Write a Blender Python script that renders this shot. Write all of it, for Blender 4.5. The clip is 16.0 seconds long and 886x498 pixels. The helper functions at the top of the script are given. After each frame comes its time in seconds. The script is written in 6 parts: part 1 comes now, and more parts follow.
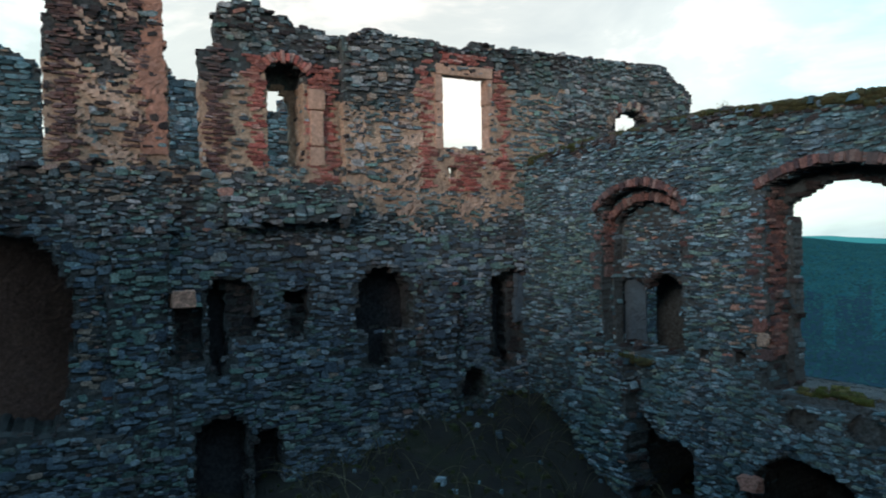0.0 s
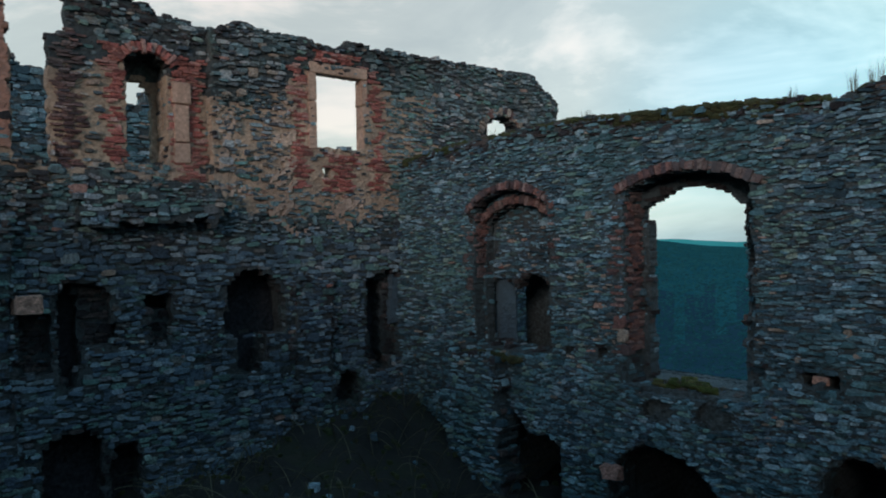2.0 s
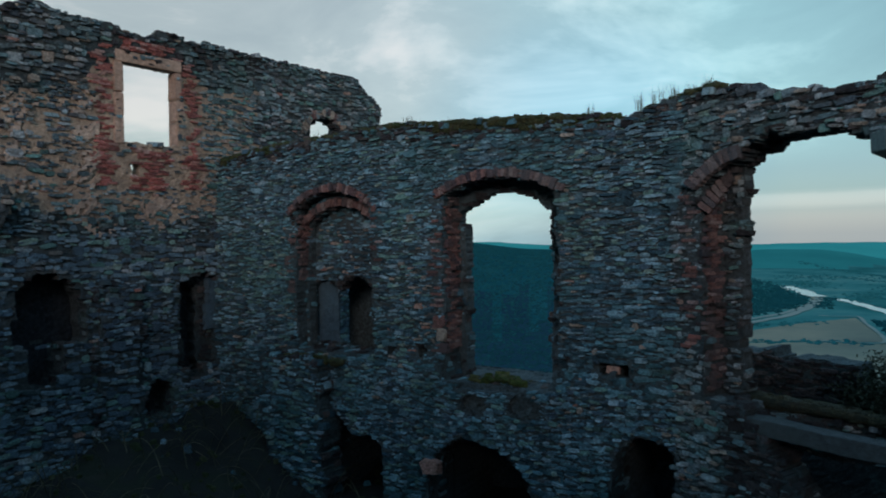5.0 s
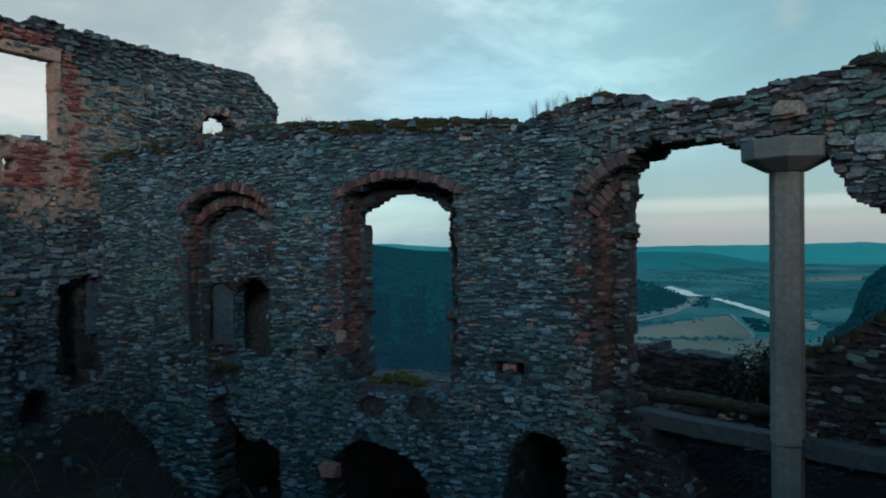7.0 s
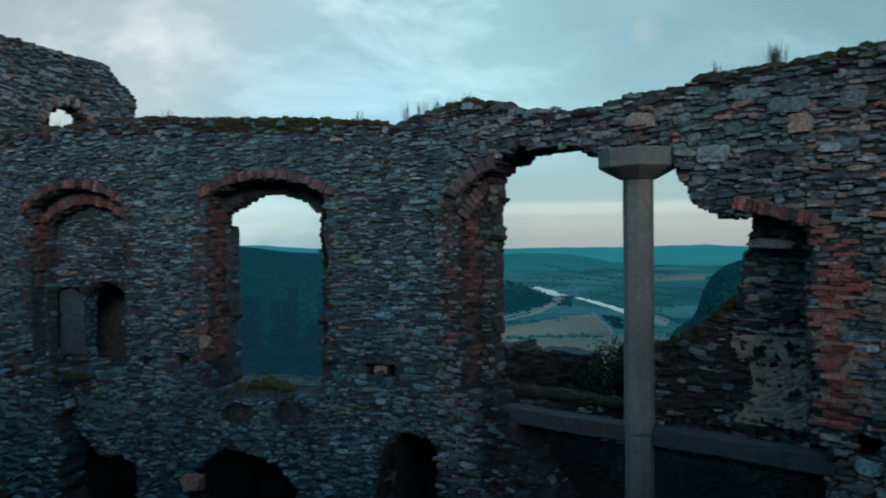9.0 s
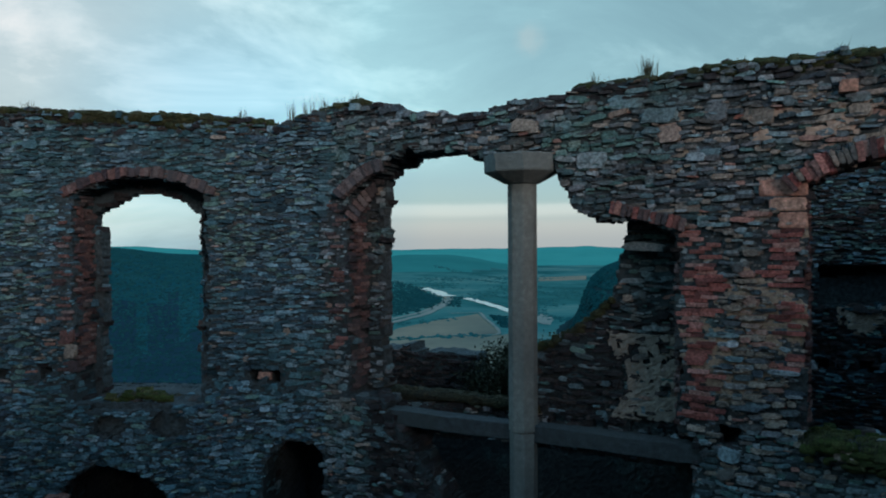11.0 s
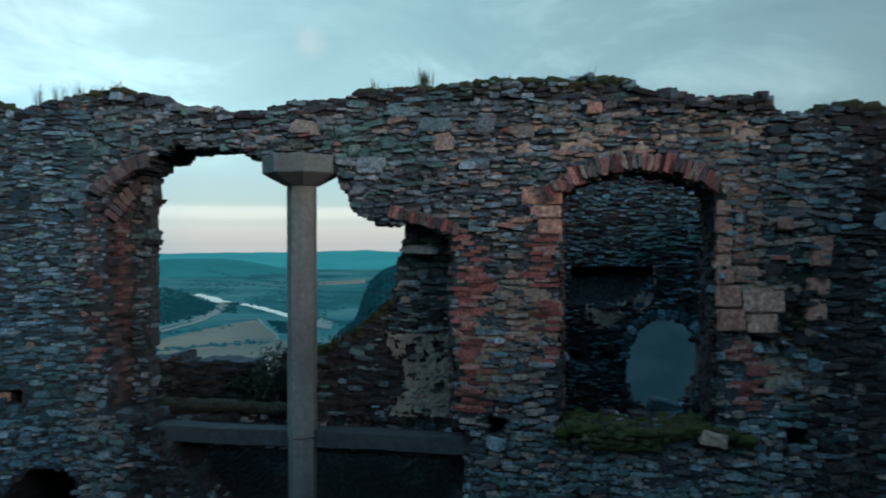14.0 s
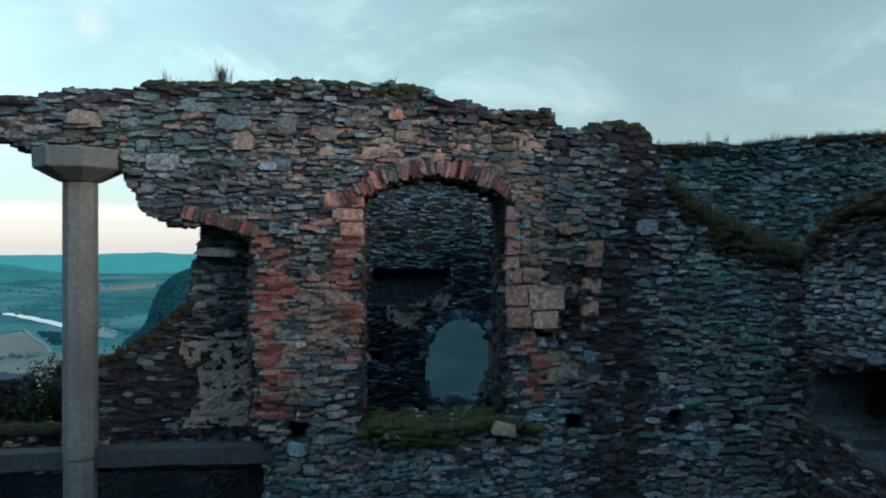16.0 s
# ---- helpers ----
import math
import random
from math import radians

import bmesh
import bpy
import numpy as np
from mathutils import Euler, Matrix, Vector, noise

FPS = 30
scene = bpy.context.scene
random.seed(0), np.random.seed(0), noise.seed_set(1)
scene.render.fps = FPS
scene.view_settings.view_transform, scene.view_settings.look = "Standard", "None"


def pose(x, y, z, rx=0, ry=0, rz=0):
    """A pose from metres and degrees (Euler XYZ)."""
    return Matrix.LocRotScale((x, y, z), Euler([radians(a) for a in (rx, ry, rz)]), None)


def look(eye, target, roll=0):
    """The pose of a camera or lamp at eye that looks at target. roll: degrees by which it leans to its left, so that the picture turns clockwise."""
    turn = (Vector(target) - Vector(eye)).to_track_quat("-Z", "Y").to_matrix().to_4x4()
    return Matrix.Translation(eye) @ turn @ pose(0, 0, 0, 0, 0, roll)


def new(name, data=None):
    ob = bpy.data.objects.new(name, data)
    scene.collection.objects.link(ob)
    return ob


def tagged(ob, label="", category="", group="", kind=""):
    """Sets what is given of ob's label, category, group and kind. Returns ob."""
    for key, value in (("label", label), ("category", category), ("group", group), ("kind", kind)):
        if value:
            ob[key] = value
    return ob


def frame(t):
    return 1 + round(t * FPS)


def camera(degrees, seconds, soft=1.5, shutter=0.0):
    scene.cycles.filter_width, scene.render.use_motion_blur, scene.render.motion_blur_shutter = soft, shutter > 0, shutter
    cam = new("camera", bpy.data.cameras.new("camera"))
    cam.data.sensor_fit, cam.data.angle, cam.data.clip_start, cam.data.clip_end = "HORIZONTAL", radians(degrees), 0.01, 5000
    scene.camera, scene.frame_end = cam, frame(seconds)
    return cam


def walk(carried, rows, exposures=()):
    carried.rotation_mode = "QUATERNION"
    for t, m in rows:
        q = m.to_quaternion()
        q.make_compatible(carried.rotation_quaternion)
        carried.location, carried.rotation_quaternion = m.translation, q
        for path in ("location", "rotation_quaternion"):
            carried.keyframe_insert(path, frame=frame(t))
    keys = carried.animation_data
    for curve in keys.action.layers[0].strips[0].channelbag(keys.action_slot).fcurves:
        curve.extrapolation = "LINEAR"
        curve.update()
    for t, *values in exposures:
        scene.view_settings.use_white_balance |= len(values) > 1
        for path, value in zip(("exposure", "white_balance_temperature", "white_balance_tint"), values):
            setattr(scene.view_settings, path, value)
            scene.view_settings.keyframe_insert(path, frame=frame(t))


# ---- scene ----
# The eye stands EYE metres above the courtyard; wall frames use heights measured from the eye.
EYE = 6.0
cam = camera(65.0, 16.0, soft=1.9, shutter=0.5)
# seconds, eye x y z, yaw, pitch, roll
PATH = [
    (0, 0.100, 0.033, -0.067, 2.12, -0.66, -1.32),
    (0.5, 0.085, 0.051, -0.069, -1.01, -0.71, -1.29),
    (1, 0.080, 0.062, -0.084, -3.81, -0.65, -1.25),
    (1.5, 0.099, 0.065, -0.079, -5.97, -0.70, -1.20),
    (2, 0.104, 0.068, -0.087, -8.16, -0.70, -1.19),
    (2.5, 0.128, 0.075, -0.074, -10.27, -0.75, -1.19),
    (3, 0.153, 0.066, -0.087, -12.37, -0.74, -1.15),
    (3.5, 0.138, 0.060, -0.100, -14.62, -0.71, -1.09),
    (4, 0.148, 0.025, -0.086, -17.52, -0.75, -1.04),
    (6.5, 0.063, -0.111, -0.099, -28.69, -0.72, -0.77),
    (7, 0.054, -0.103, -0.102, -30.92, -0.73, -0.71),
    (7.5, 0.073, -0.108, -0.097, -33.14, -0.72, -0.65),
    (8, 0.070, -0.113, -0.094, -35.37, -0.71, -0.63),
    (8.5, 0.065, -0.116, -0.101, -37.60, -0.70, -0.61),
    (9, 0.082, -0.136, -0.099, -41.30, -0.70, -0.54),
    (11.5, 0.146, -0.128, -0.078, -52.54, -0.63, -0.35),
    (12, 0.139, -0.140, -0.096, -55.40, -0.57, -0.27),
    (12.5, 0.148, -0.120, -0.098, -58.55, -0.53, -0.22),
    (13, 0.153, -0.125, -0.097, -61.66, -0.51, -0.20),
    (13.5, 0.159, -0.135, -0.095, -64.74, -0.47, -0.17),
    (14, 0.145, -0.130, -0.095, -68.31, -0.42, -0.08),
    (14.5, 0.110, -0.108, -0.098, -72.93, -0.37, 0.03),
    (15, 0.086, -0.125, -0.087, -76.27, -0.32, 0.09),
    (15.5, 0.074, -0.169, -0.094, -81.22, -0.27, 0.11),
    (16, 0.092, -0.160, -0.091, -84.40, -0.21, 0.11),
]


def aim(x, y, z, yaw, pitch, roll):
    eye = Vector((x, y, z + EYE))
    a, p = radians(yaw), radians(pitch)
    return look(eye, eye + Vector((-math.sin(a) * math.cos(p), math.cos(a) * math.cos(p), math.sin(p))), roll)


# seconds, stops, kelvin, tint
EXPOSURES = [(0, 0.20, 6950, 13), (0.9, -0.14, 6850, 12), (1.5, -0.26, 6700, 10), (3.5, -0.62, 6300, 9), (7, -0.60, 6120, 5), (9, -0.55, 6180, 6), (12.5, -0.40, 6260, 9), (14.5, -0.06, 6500, 11), (16, 0.28, 6850, 14)]
walk(cam, [(t, aim(*p)) for t, *p in PATH], EXPOSURES)


# ---- node shorthand ----
def link(tree, a, b):
    tree.links.new(a, b)


def ramp_node(tree, stops, fac=None, interpolation="LINEAR"):
    n = tree.nodes.new("ShaderNodeValToRGB")
    n.color_ramp.interpolation = interpolation
    e = n.color_ramp.elements
    while len(e) < len(stops):
        e.new(0.5)
    for k, (p, c) in enumerate(stops):
        e[k].position, e[k].color = p, (*c, 1) if len(c) == 3 else c
    if fac is not None:
        link(tree, fac, n.inputs["Fac"])
    return n.outputs["Color"]


def noise_node(tree, scale, detail=4.0, rough=0.55, vector=None, distortion=0.0):
    n = tree.nodes.new("ShaderNodeTexNoise")
    n.inputs["Scale"].default_value, n.inputs["Detail"].default_value = scale, detail
    n.inputs["Roughness"].default_value, n.inputs["Distortion"].default_value = rough, distortion
    if vector is not None:
        link(tree, vector, n.inputs["Vector"])
    return n.outputs["Fac"]


def mix_node(tree, fac, a, b, mode="MIX"):
    n = tree.nodes.new("ShaderNodeMix")
    n.data_type, n.blend_type = "RGBA", mode
    for value, socket in ((fac, n.inputs[0]), (a, n.inputs[6]), (b, n.inputs[7])):
        if isinstance(value, (int, float)):
            socket.default_value = value
        elif isinstance(value, tuple):
            socket.default_value = (*value, 1)
        else:
            link(tree, value, socket)
    return n.outputs[2]


def math_node(tree, op, a, b=0.0, clamp=False):
    n = tree.nodes.new("ShaderNodeMath")
    n.operation, n.use_clamp = op, clamp
    for value, socket in ((a, n.inputs[0]), (b, n.inputs[1])):
        if isinstance(value, (int, float)):
            socket.default_value = value
        else:
            link(tree, value, socket)
    return n.outputs[0]


# ---- sky and sun ----
SUN_YAW, SUN_UP = 153.0, 14.0
CLOUD_YAW, CLOUD_UP = 3.0, 8.0
world = bpy.data.worlds.new("evening_sky")
scene.world = world
world.use_nodes = True
wt = world.node_tree
wt.nodes.clear()
w_out = wt.nodes.new("ShaderNodeOutputWorld")
w_bg = wt.nodes.new("ShaderNodeBackground")
link(wt, w_bg.outputs[0], w_out.inputs[0])
w_co = wt.nodes.new("ShaderNodeTexCoord")
w_way = w_co.outputs["Generated"]
w_sep = wt.nodes.new("ShaderNodeSeparateXYZ")
link(wt, w_way, w_sep.inputs[0])
w_dot = wt.nodes.new("ShaderNodeVectorMath")
w_dot.operation = "DOT_PRODUCT"
link(wt, w_way, w_dot.inputs[0])
sa, se = radians(SUN_YAW), radians(SUN_UP)
ca, ce = radians(CLOUD_YAW), radians(CLOUD_UP)
w_dot.inputs[1].default_value = (-math.sin(ca) * math.cos(ce), math.cos(ca) * math.cos(ce), math.sin(ce))
glow = ramp_node(wt, [(0.0, (0.22, 0.36, 0.42)), (0.40, (0.19, 0.32, 0.36)), (0.66, (0.28, 0.49, 0.55)), (0.84, (0.49, 0.80, 0.865)), (0.92, (0.58, 0.76, 0.81)), (0.96, (0.69, 0.735, 0.74)), (1.0, (0.63, 0.635, 0.62))],
                 math_node(wt, "ADD", math_node(wt, "MULTIPLY", w_dot.outputs["Value"], 0.5), 0.5))
w_flat = wt.nodes.new("ShaderNodeMapping")
w_flat.inputs["Scale"].default_value = (1, 1, 2.6)
link(wt, w_way, w_flat.inputs["Vector"])
cloud = noise_node(wt, 3.2, 7.0, 0.6, w_flat.outputs[0], 0.4)
cloud_lit = ramp_node(wt, [(0.36, (0.80, 0.82, 0.84)), (0.50, (0.94, 0.95, 0.96)), (0.57, (1.24, 1.17, 1.17)), (0.66, (1.65, 1.42, 1.38))], cloud)
sky_col = mix_node(wt, 1.0, glow, cloud_lit, "MULTIPLY")
band_noise = noise_node(wt, 4.5, 6.0, 0.62, w_flat.outputs[0], 0.5)
band_up = math_node(wt, "ADD", w_sep.outputs["Z"], math_node(wt, "MULTIPLY", math_node(wt, "SUBTRACT", band_noise, 0.5), 0.014))
band = ramp_node(wt, [(0.085, (1, 1, 1)), (0.14, (0, 0, 0))], band_up)
stripes = ramp_node(wt, [(0.0, (0.49, 0.53, 0.63)), (0.022, (0.49, 0.54, 0.655)), (0.032, (0.42, 0.51, 0.635)), (0.040, (0.60, 0.665, 0.775)), (0.050, (0.59, 0.67, 0.78)), (0.056, (0.29, 0.455, 0.575)), (0.1, (0.29, 0.475, 0.60))], band_up)
w_side = wt.nodes.new("ShaderNodeVectorMath")
w_side.operation = "DOT_PRODUCT"
link(wt, w_way, w_side.inputs[0])
w_side.inputs[1].default_value = (math.sin(radians(60)), math.cos(radians(60)), 0)
band = math_node(wt, "MULTIPLY", band, ramp_node(wt, [(0.80, (0, 0, 0)), (0.95, (1, 1, 1))], w_side.outputs["Value"]))
sky_col = mix_node(wt, band, sky_col, stripes)
# a bluer, dimmer bank low behind the arched window
w_bank = wt.nodes.new("ShaderNodeVectorMath")
w_bank.operation = "DOT_PRODUCT"
link(wt, w_way, w_bank.inputs[0])
w_bank.inputs[1].default_value = (math.sin(radians(33)), math.cos(radians(33)), 0.03)
sky_col = mix_node(wt, ramp_node(wt, [(0.96, (0, 0, 0)), (0.99, (1, 1, 1))], w_bank.outputs["Value"]), sky_col, mix_node(wt, 1.0, sky_col, (0.64, 0.85, 1.0), "MULTIPLY"))
# a thin place in the clouds
w_gap = wt.nodes.new("ShaderNodeVectorMath")
w_gap.operation = "DOT_PRODUCT"
link(wt, w_way, w_gap.inputs[0])
ga, ge = radians(-57.6), radians(15.9)
w_gap.inputs[1].default_value = (-math.sin(ga) * math.cos(ge), math.cos(ga) * math.cos(ge), math.sin(ge))
gap_near = math_node(wt, "MULTIPLY", math_node(wt, "SUBTRACT", w_gap.outputs["Value"], 0.9995), 2000.0)
gap_light = ramp_node(wt, [(0.2, (0, 0, 0)), (0.6, (0.07, 0.07, 0.07)), (1.0, (0.28, 0.28, 0.28))], math_node(wt, "ADD", gap_near, math_node(wt, "MULTIPLY", math_node(wt, "SUBTRACT", noise_node(wt, 40.0, 3, 0.6, w_way), 0.5), 0.8)))
sky_col = mix_node(wt, gap_light, sky_col, (0.82, 0.74, 0.66))
# zenith boost above the view, added to light the walls brighter and bluer
zenith = ramp_node(wt, [(0.36, (1, 1, 1)), (0.72, (1.85, 2.30, 3.20))], w_sep.outputs["Z"])
sky_col = mix_node(wt, 1.0, sky_col, zenith, "MULTIPLY")
nishita = wt.nodes.new("ShaderNodeTexSky")
nishita.sky_type, nishita.sun_disc = "NISHITA", False
nishita.sun_elevation, nishita.sun_rotation = se, -sa
sky_col = mix_node(wt, 1.0, sky_col, (0.985, 1.0, 0.915), "MULTIPLY")
sky_sum = mix_node(wt, 0.06, sky_col, nishita.outputs[0], "MIX")
link(wt, sky_sum, w_bg.inputs["Color"])
w_bg.inputs["Strength"].default_value = 1.0

sun_data = bpy.data.lights.new("sun", "SUN")
sun_data.energy, sun_data.angle, sun_data.color = 1.75, radians(14), (1.0, 0.88, 0.83)
sun = new("sun", sun_data)
sun.matrix_world = look((0, 0, 60), Vector((0, 0, 60)) + Vector((math.sin(sa) * math.cos(se), -math.cos(sa) * math.cos(se), -math.sin(se))))


# ---- materials ----
def material(name):
    m = bpy.data.materials.new(name)
    m.use_nodes = True
    t = m.node_tree
    b = t.nodes["Principled BSDF"]
    b.inputs["Specular IOR Level"].default_value = 0.25
    return m, t, b


def place_of(t):
    return t.nodes.new("ShaderNodeNewGeometry").outputs["Position"]


def piece_random(t):
    """One number a piece: objects differ by their own number, joined pieces by their island."""
    own = t.nodes.new("ShaderNodeObjectInfo").outputs["Random"]
    island = t.nodes.new("ShaderNodeNewGeometry").outputs["Random Per Island"]
    return math_node(t, "FRACT", math_node(t, "ADD", own, island))


def bump(t, b, height, strength, distance=0.02):
    n = t.nodes.new("ShaderNodeBump")
    n.inputs["Strength"].default_value, n.inputs["Distance"].default_value = strength, distance
    link(t, height, n.inputs["Height"])
    link(t, n.outputs[0], b.inputs["Normal"])


def masonry_material(name, stops, stain, stain_amount, grain_scale=22.0, rough=0.9, grain_amount=0.85, soot_amount=0.45, growths=()):
    """Stone or brick: a colour for each piece, grain, large stains, soot and growths (colour, scale, level, amount)."""
    m, t, b = material(name)
    p = place_of(t)
    own = ramp_node(t, stops, piece_random(t))
    grain = noise_node(t, grain_scale, 6, 0.65, p)
    col = mix_node(t, grain_amount, own, ramp_node(t, [(0.30, (0.26, 0.26, 0.26)), (0.5, (0.95, 0.95, 0.95)), (0.70, (1.9, 1.9, 1.9))], grain), "MULTIPLY")
    big = ramp_node(t, [(0.46, (0, 0, 0)), (0.62, (1, 1, 1))], noise_node(t, 0.55, 5, 0.6, p))
    col = mix_node(t, math_node(t, "MULTIPLY", big, stain_amount), col, stain)
    soot = ramp_node(t, [(0.48, (0, 0, 0)), (0.7, (1, 1, 1))], noise_node(t, 1.7, 5, 0.65, p))
    col = mix_node(t, math_node(t, "MULTIPLY", soot, soot_amount), col, (0.03, 0.032, 0.034))
    speck = ramp_node(t, [(0.32, (0.45, 0.45, 0.45)), (0.5, (1, 1, 1)), (0.68, (1.5, 1.5, 1.5))], grain)
    for k, (colour, scale, level, amount) in enumerate(growths):
        moved = t.nodes.new("ShaderNodeVectorMath")
        moved.inputs[1].default_value = (7.3 * k + 3.1, 11.7 * k, 5.9 * k)
        link(t, p, moved.inputs[0])
        where = ramp_node(t, [(level, (0, 0, 0)), (level + 0.12, (1, 1, 1))], noise_node(t, scale, 6, 0.68, moved.outputs[0]))
        col = mix_node(t, math_node(t, "MULTIPLY", where, amount), col, mix_node(t, 1.0, speck, colour, "MULTIPLY"))
    link(t, col, b.inputs["Base Color"])
    b.inputs["Roughness"].default_value = rough
    bump(t, b, math_node(t, "ADD", grain, noise_node(t, grain_scale * 4, 4, 0.7, p)), 0.9, 0.03)
    return m


TEAL_LICHEN, TAN_DUST = (0.105, 0.205, 0.195), (0.225, 0.170, 0.128)
STONE = masonry_material("slate_rubble", [(0.0, (0.022, 0.048, 0.068)), (0.22, (0.048, 0.100, 0.135)), (0.36, (0.082, 0.120, 0.166)), (0.5, (0.085, 0.177, 0.226)), (0.62, (0.130, 0.194, 0.250)), (0.78, (0.144, 0.285, 0.351)), (0.88, (0.219, 0.356, 0.445)), (1.0, (0.297, 0.394, 0.466))],
                         (0.055, 0.150, 0.160), 0.45, growths=((TEAL_LICHEN, 0.8, 0.55, 0.35),))
HALL_STONE = masonry_material("hall_rubble", [(0.0, (0.036, 0.046, 0.059)), (0.22, (0.081, 0.100, 0.122)), (0.36, (0.143, 0.138, 0.153)), (0.5, (0.127, 0.198, 0.229)), (0.62, (0.212, 0.205, 0.222)), (0.78, (0.200, 0.301, 0.337)), (0.88, (0.315, 0.365, 0.406)), (1.0, (0.412, 0.392, 0.403))],
                              (0.085, 0.150, 0.152), 0.4, growths=((TEAL_LICHEN, 0.7, 0.55, 0.45), (TAN_DUST, 0.9, 0.56, 0.5)))
LICHEN_STONE = masonry_material("lichen_grown_rubble", [(0.0, (0.055, 0.095, 0.095)), (0.4, (0.11, 0.19, 0.185)), (0.75, (0.16, 0.275, 0.255)), (1.0, (0.27, 0.34, 0.31))], (0.10, 0.20, 0.185), 0.4, soot_amount=0.3)
# blue tint of the shaded lower storey, put into the stone colour
SHADE_BLUE_STONE = masonry_material("shade_blue_rubble", [(0.0, (0.046, 0.068, 0.098)), (0.35, (0.092, 0.134, 0.182)), (0.7, (0.142, 0.212, 0.272)), (1.0, (0.265, 0.335, 0.395))], (0.085, 0.135, 0.175), 0.4, grain_amount=0.7)
# serves real soot streaks and shade painted on soffits, reveals and recesses
SOOT_AND_SHADE = masonry_material("soot_and_shade_rubble", [(0.0, (0.020, 0.018, 0.021)), (0.5, (0.050, 0.043, 0.048)), (1.0, (0.105, 0.082, 0.078))], (0.035, 0.032, 0.034), 0.5)
WARM = masonry_material("warm_rubble", [(0.0, (0.075, 0.085, 0.097)), (0.2, (0.194, 0.170, 0.155)), (0.5, (0.299, 0.238, 0.199)), (0.8, (0.378, 0.306, 0.262)), (1.0, (0.352, 0.145, 0.118))], (0.20, 0.165, 0.14), 0.3, 22.0, 0.9, 0.85, 0.25)
DULL_BRICK = masonry_material("weathered_brick", [(0.0, (0.070, 0.049, 0.058)), (0.4, (0.132, 0.072, 0.070)), (0.8, (0.216, 0.105, 0.092)), (1.0, (0.290, 0.213, 0.205))], (0.10, 0.10, 0.105), 0.55, 26.0)
BRICK = masonry_material("old_red_brick", [(0.0, (0.170, 0.062, 0.058)), (0.35, (0.370, 0.112, 0.099)), (0.7, (0.480, 0.160, 0.137)), (1.0, (0.500, 0.310, 0.273))],
                         (0.20, 0.125, 0.108), 0.42, 30.0, 0.9, 0.85, 0.4)
ASHLAR = masonry_material("pink_dressed_stone", [(0.0, (0.395, 0.186, 0.149)), (0.5, (0.571, 0.288, 0.219)), (1.0, (0.561, 0.342, 0.267))],
                          (0.24, 0.18, 0.16), 0.35, 16.0, 0.9, 0.85, 0.25)
MORTAR = masonry_material("earth_mortar_core", [(0.0, (0.048, 0.066, 0.074)), (1.0, (0.066, 0.082, 0.090))], (0.036, 0.054, 0.062), 0.7, 14.0)
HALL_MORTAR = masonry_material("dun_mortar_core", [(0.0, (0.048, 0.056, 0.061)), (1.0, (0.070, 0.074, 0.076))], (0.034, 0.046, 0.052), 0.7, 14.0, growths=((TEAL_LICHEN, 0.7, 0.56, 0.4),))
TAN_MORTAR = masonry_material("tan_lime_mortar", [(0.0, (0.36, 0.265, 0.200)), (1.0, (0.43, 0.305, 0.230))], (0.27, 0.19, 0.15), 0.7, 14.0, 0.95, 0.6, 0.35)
PLASTER = masonry_material("lime_plaster", [(0.0, (0.42, 0.295, 0.235)), (1.0, (0.48, 0.34, 0.27))], (0.26, 0.195, 0.165), 0.5, 9.0, 0.95, 0.5, 0.3)
DUN_PLASTER = masonry_material("dun_plaster", [(0.0, (0.360, 0.293, 0.241)), (1.0, (0.432, 0.345, 0.282))], (0.17, 0.155, 0.14), 0.55, 9.0, 0.95, 0.6, 0.35)
# near-black colour that paints the shade inside niches and the dark opening
SHADE_BLACK = masonry_material("shade_black_masonry", [(0.0, (0.020, 0.022, 0.028)), (1.0, (0.034, 0.036, 0.043))], (0.022, 0.024, 0.028), 0.5, 12.0)
RED_PLASTER = masonry_material("reddish_plaster", [(0.0, (0.34, 0.165, 0.125)), (1.0, (0.42, 0.22, 0.165))], (0.25, 0.15, 0.12), 0.5, 9.0, 0.95, 0.5, 0.3)
GREY_PLASTER = masonry_material("grey_plaster", [(0.0, (0.052, 0.081, 0.108)), (1.0, (0.063, 0.093, 0.121))], (0.07, 0.105, 0.13), 0.5, 6.0, 0.9, 0.35, 0.3)
CONCRETE = masonry_material("grey_concrete", [(0.0, (0.176, 0.194, 0.189)), (1.0, (0.206, 0.214, 0.200))], (0.115, 0.12, 0.115), 0.6, 12.0, 0.85, 0.3, 0.2)
# dark base colour carries the shade of the beam front and niche head
SHADE_DARK_CONCRETE = masonry_material("shade_dark_concrete", [(0.0, (0.043, 0.051, 0.058)), (1.0, (0.054, 0.063, 0.067))], (0.055, 0.065, 0.065), 0.7, 10.0, 0.9, 0.4, 0.35)
IRON = masonry_material("rusty_iron", [(0.0, (0.030, 0.026, 0.025)), (1.0, (0.045, 0.036, 0.032))], (0.05, 0.03, 0.02), 0.5, 30.0, 0.7)
MOSS = masonry_material("moss_and_turf", [(0.0, (0.028, 0.040, 0.014)), (0.5, (0.048, 0.060, 0.021)), (1.0, (0.080, 0.076, 0.035))], (0.055, 0.050, 0.028), 0.5, 40.0, 1.0)
GREEN_MOSS = masonry_material("bright_sill_moss", [(0.0, (0.040, 0.062, 0.014)), (0.5, (0.070, 0.092, 0.022)), (1.0, (0.115, 0.110, 0.040))], (0.055, 0.060, 0.025), 0.5, 40.0, 1.0)
DRY_TURF = masonry_material("withered_turf", [(0.0, (0.022, 0.024, 0.014)), (0.5, (0.040, 0.038, 0.020)), (1.0, (0.070, 0.058, 0.034))], (0.030, 0.030, 0.020), 0.5, 40.0, 1.0)
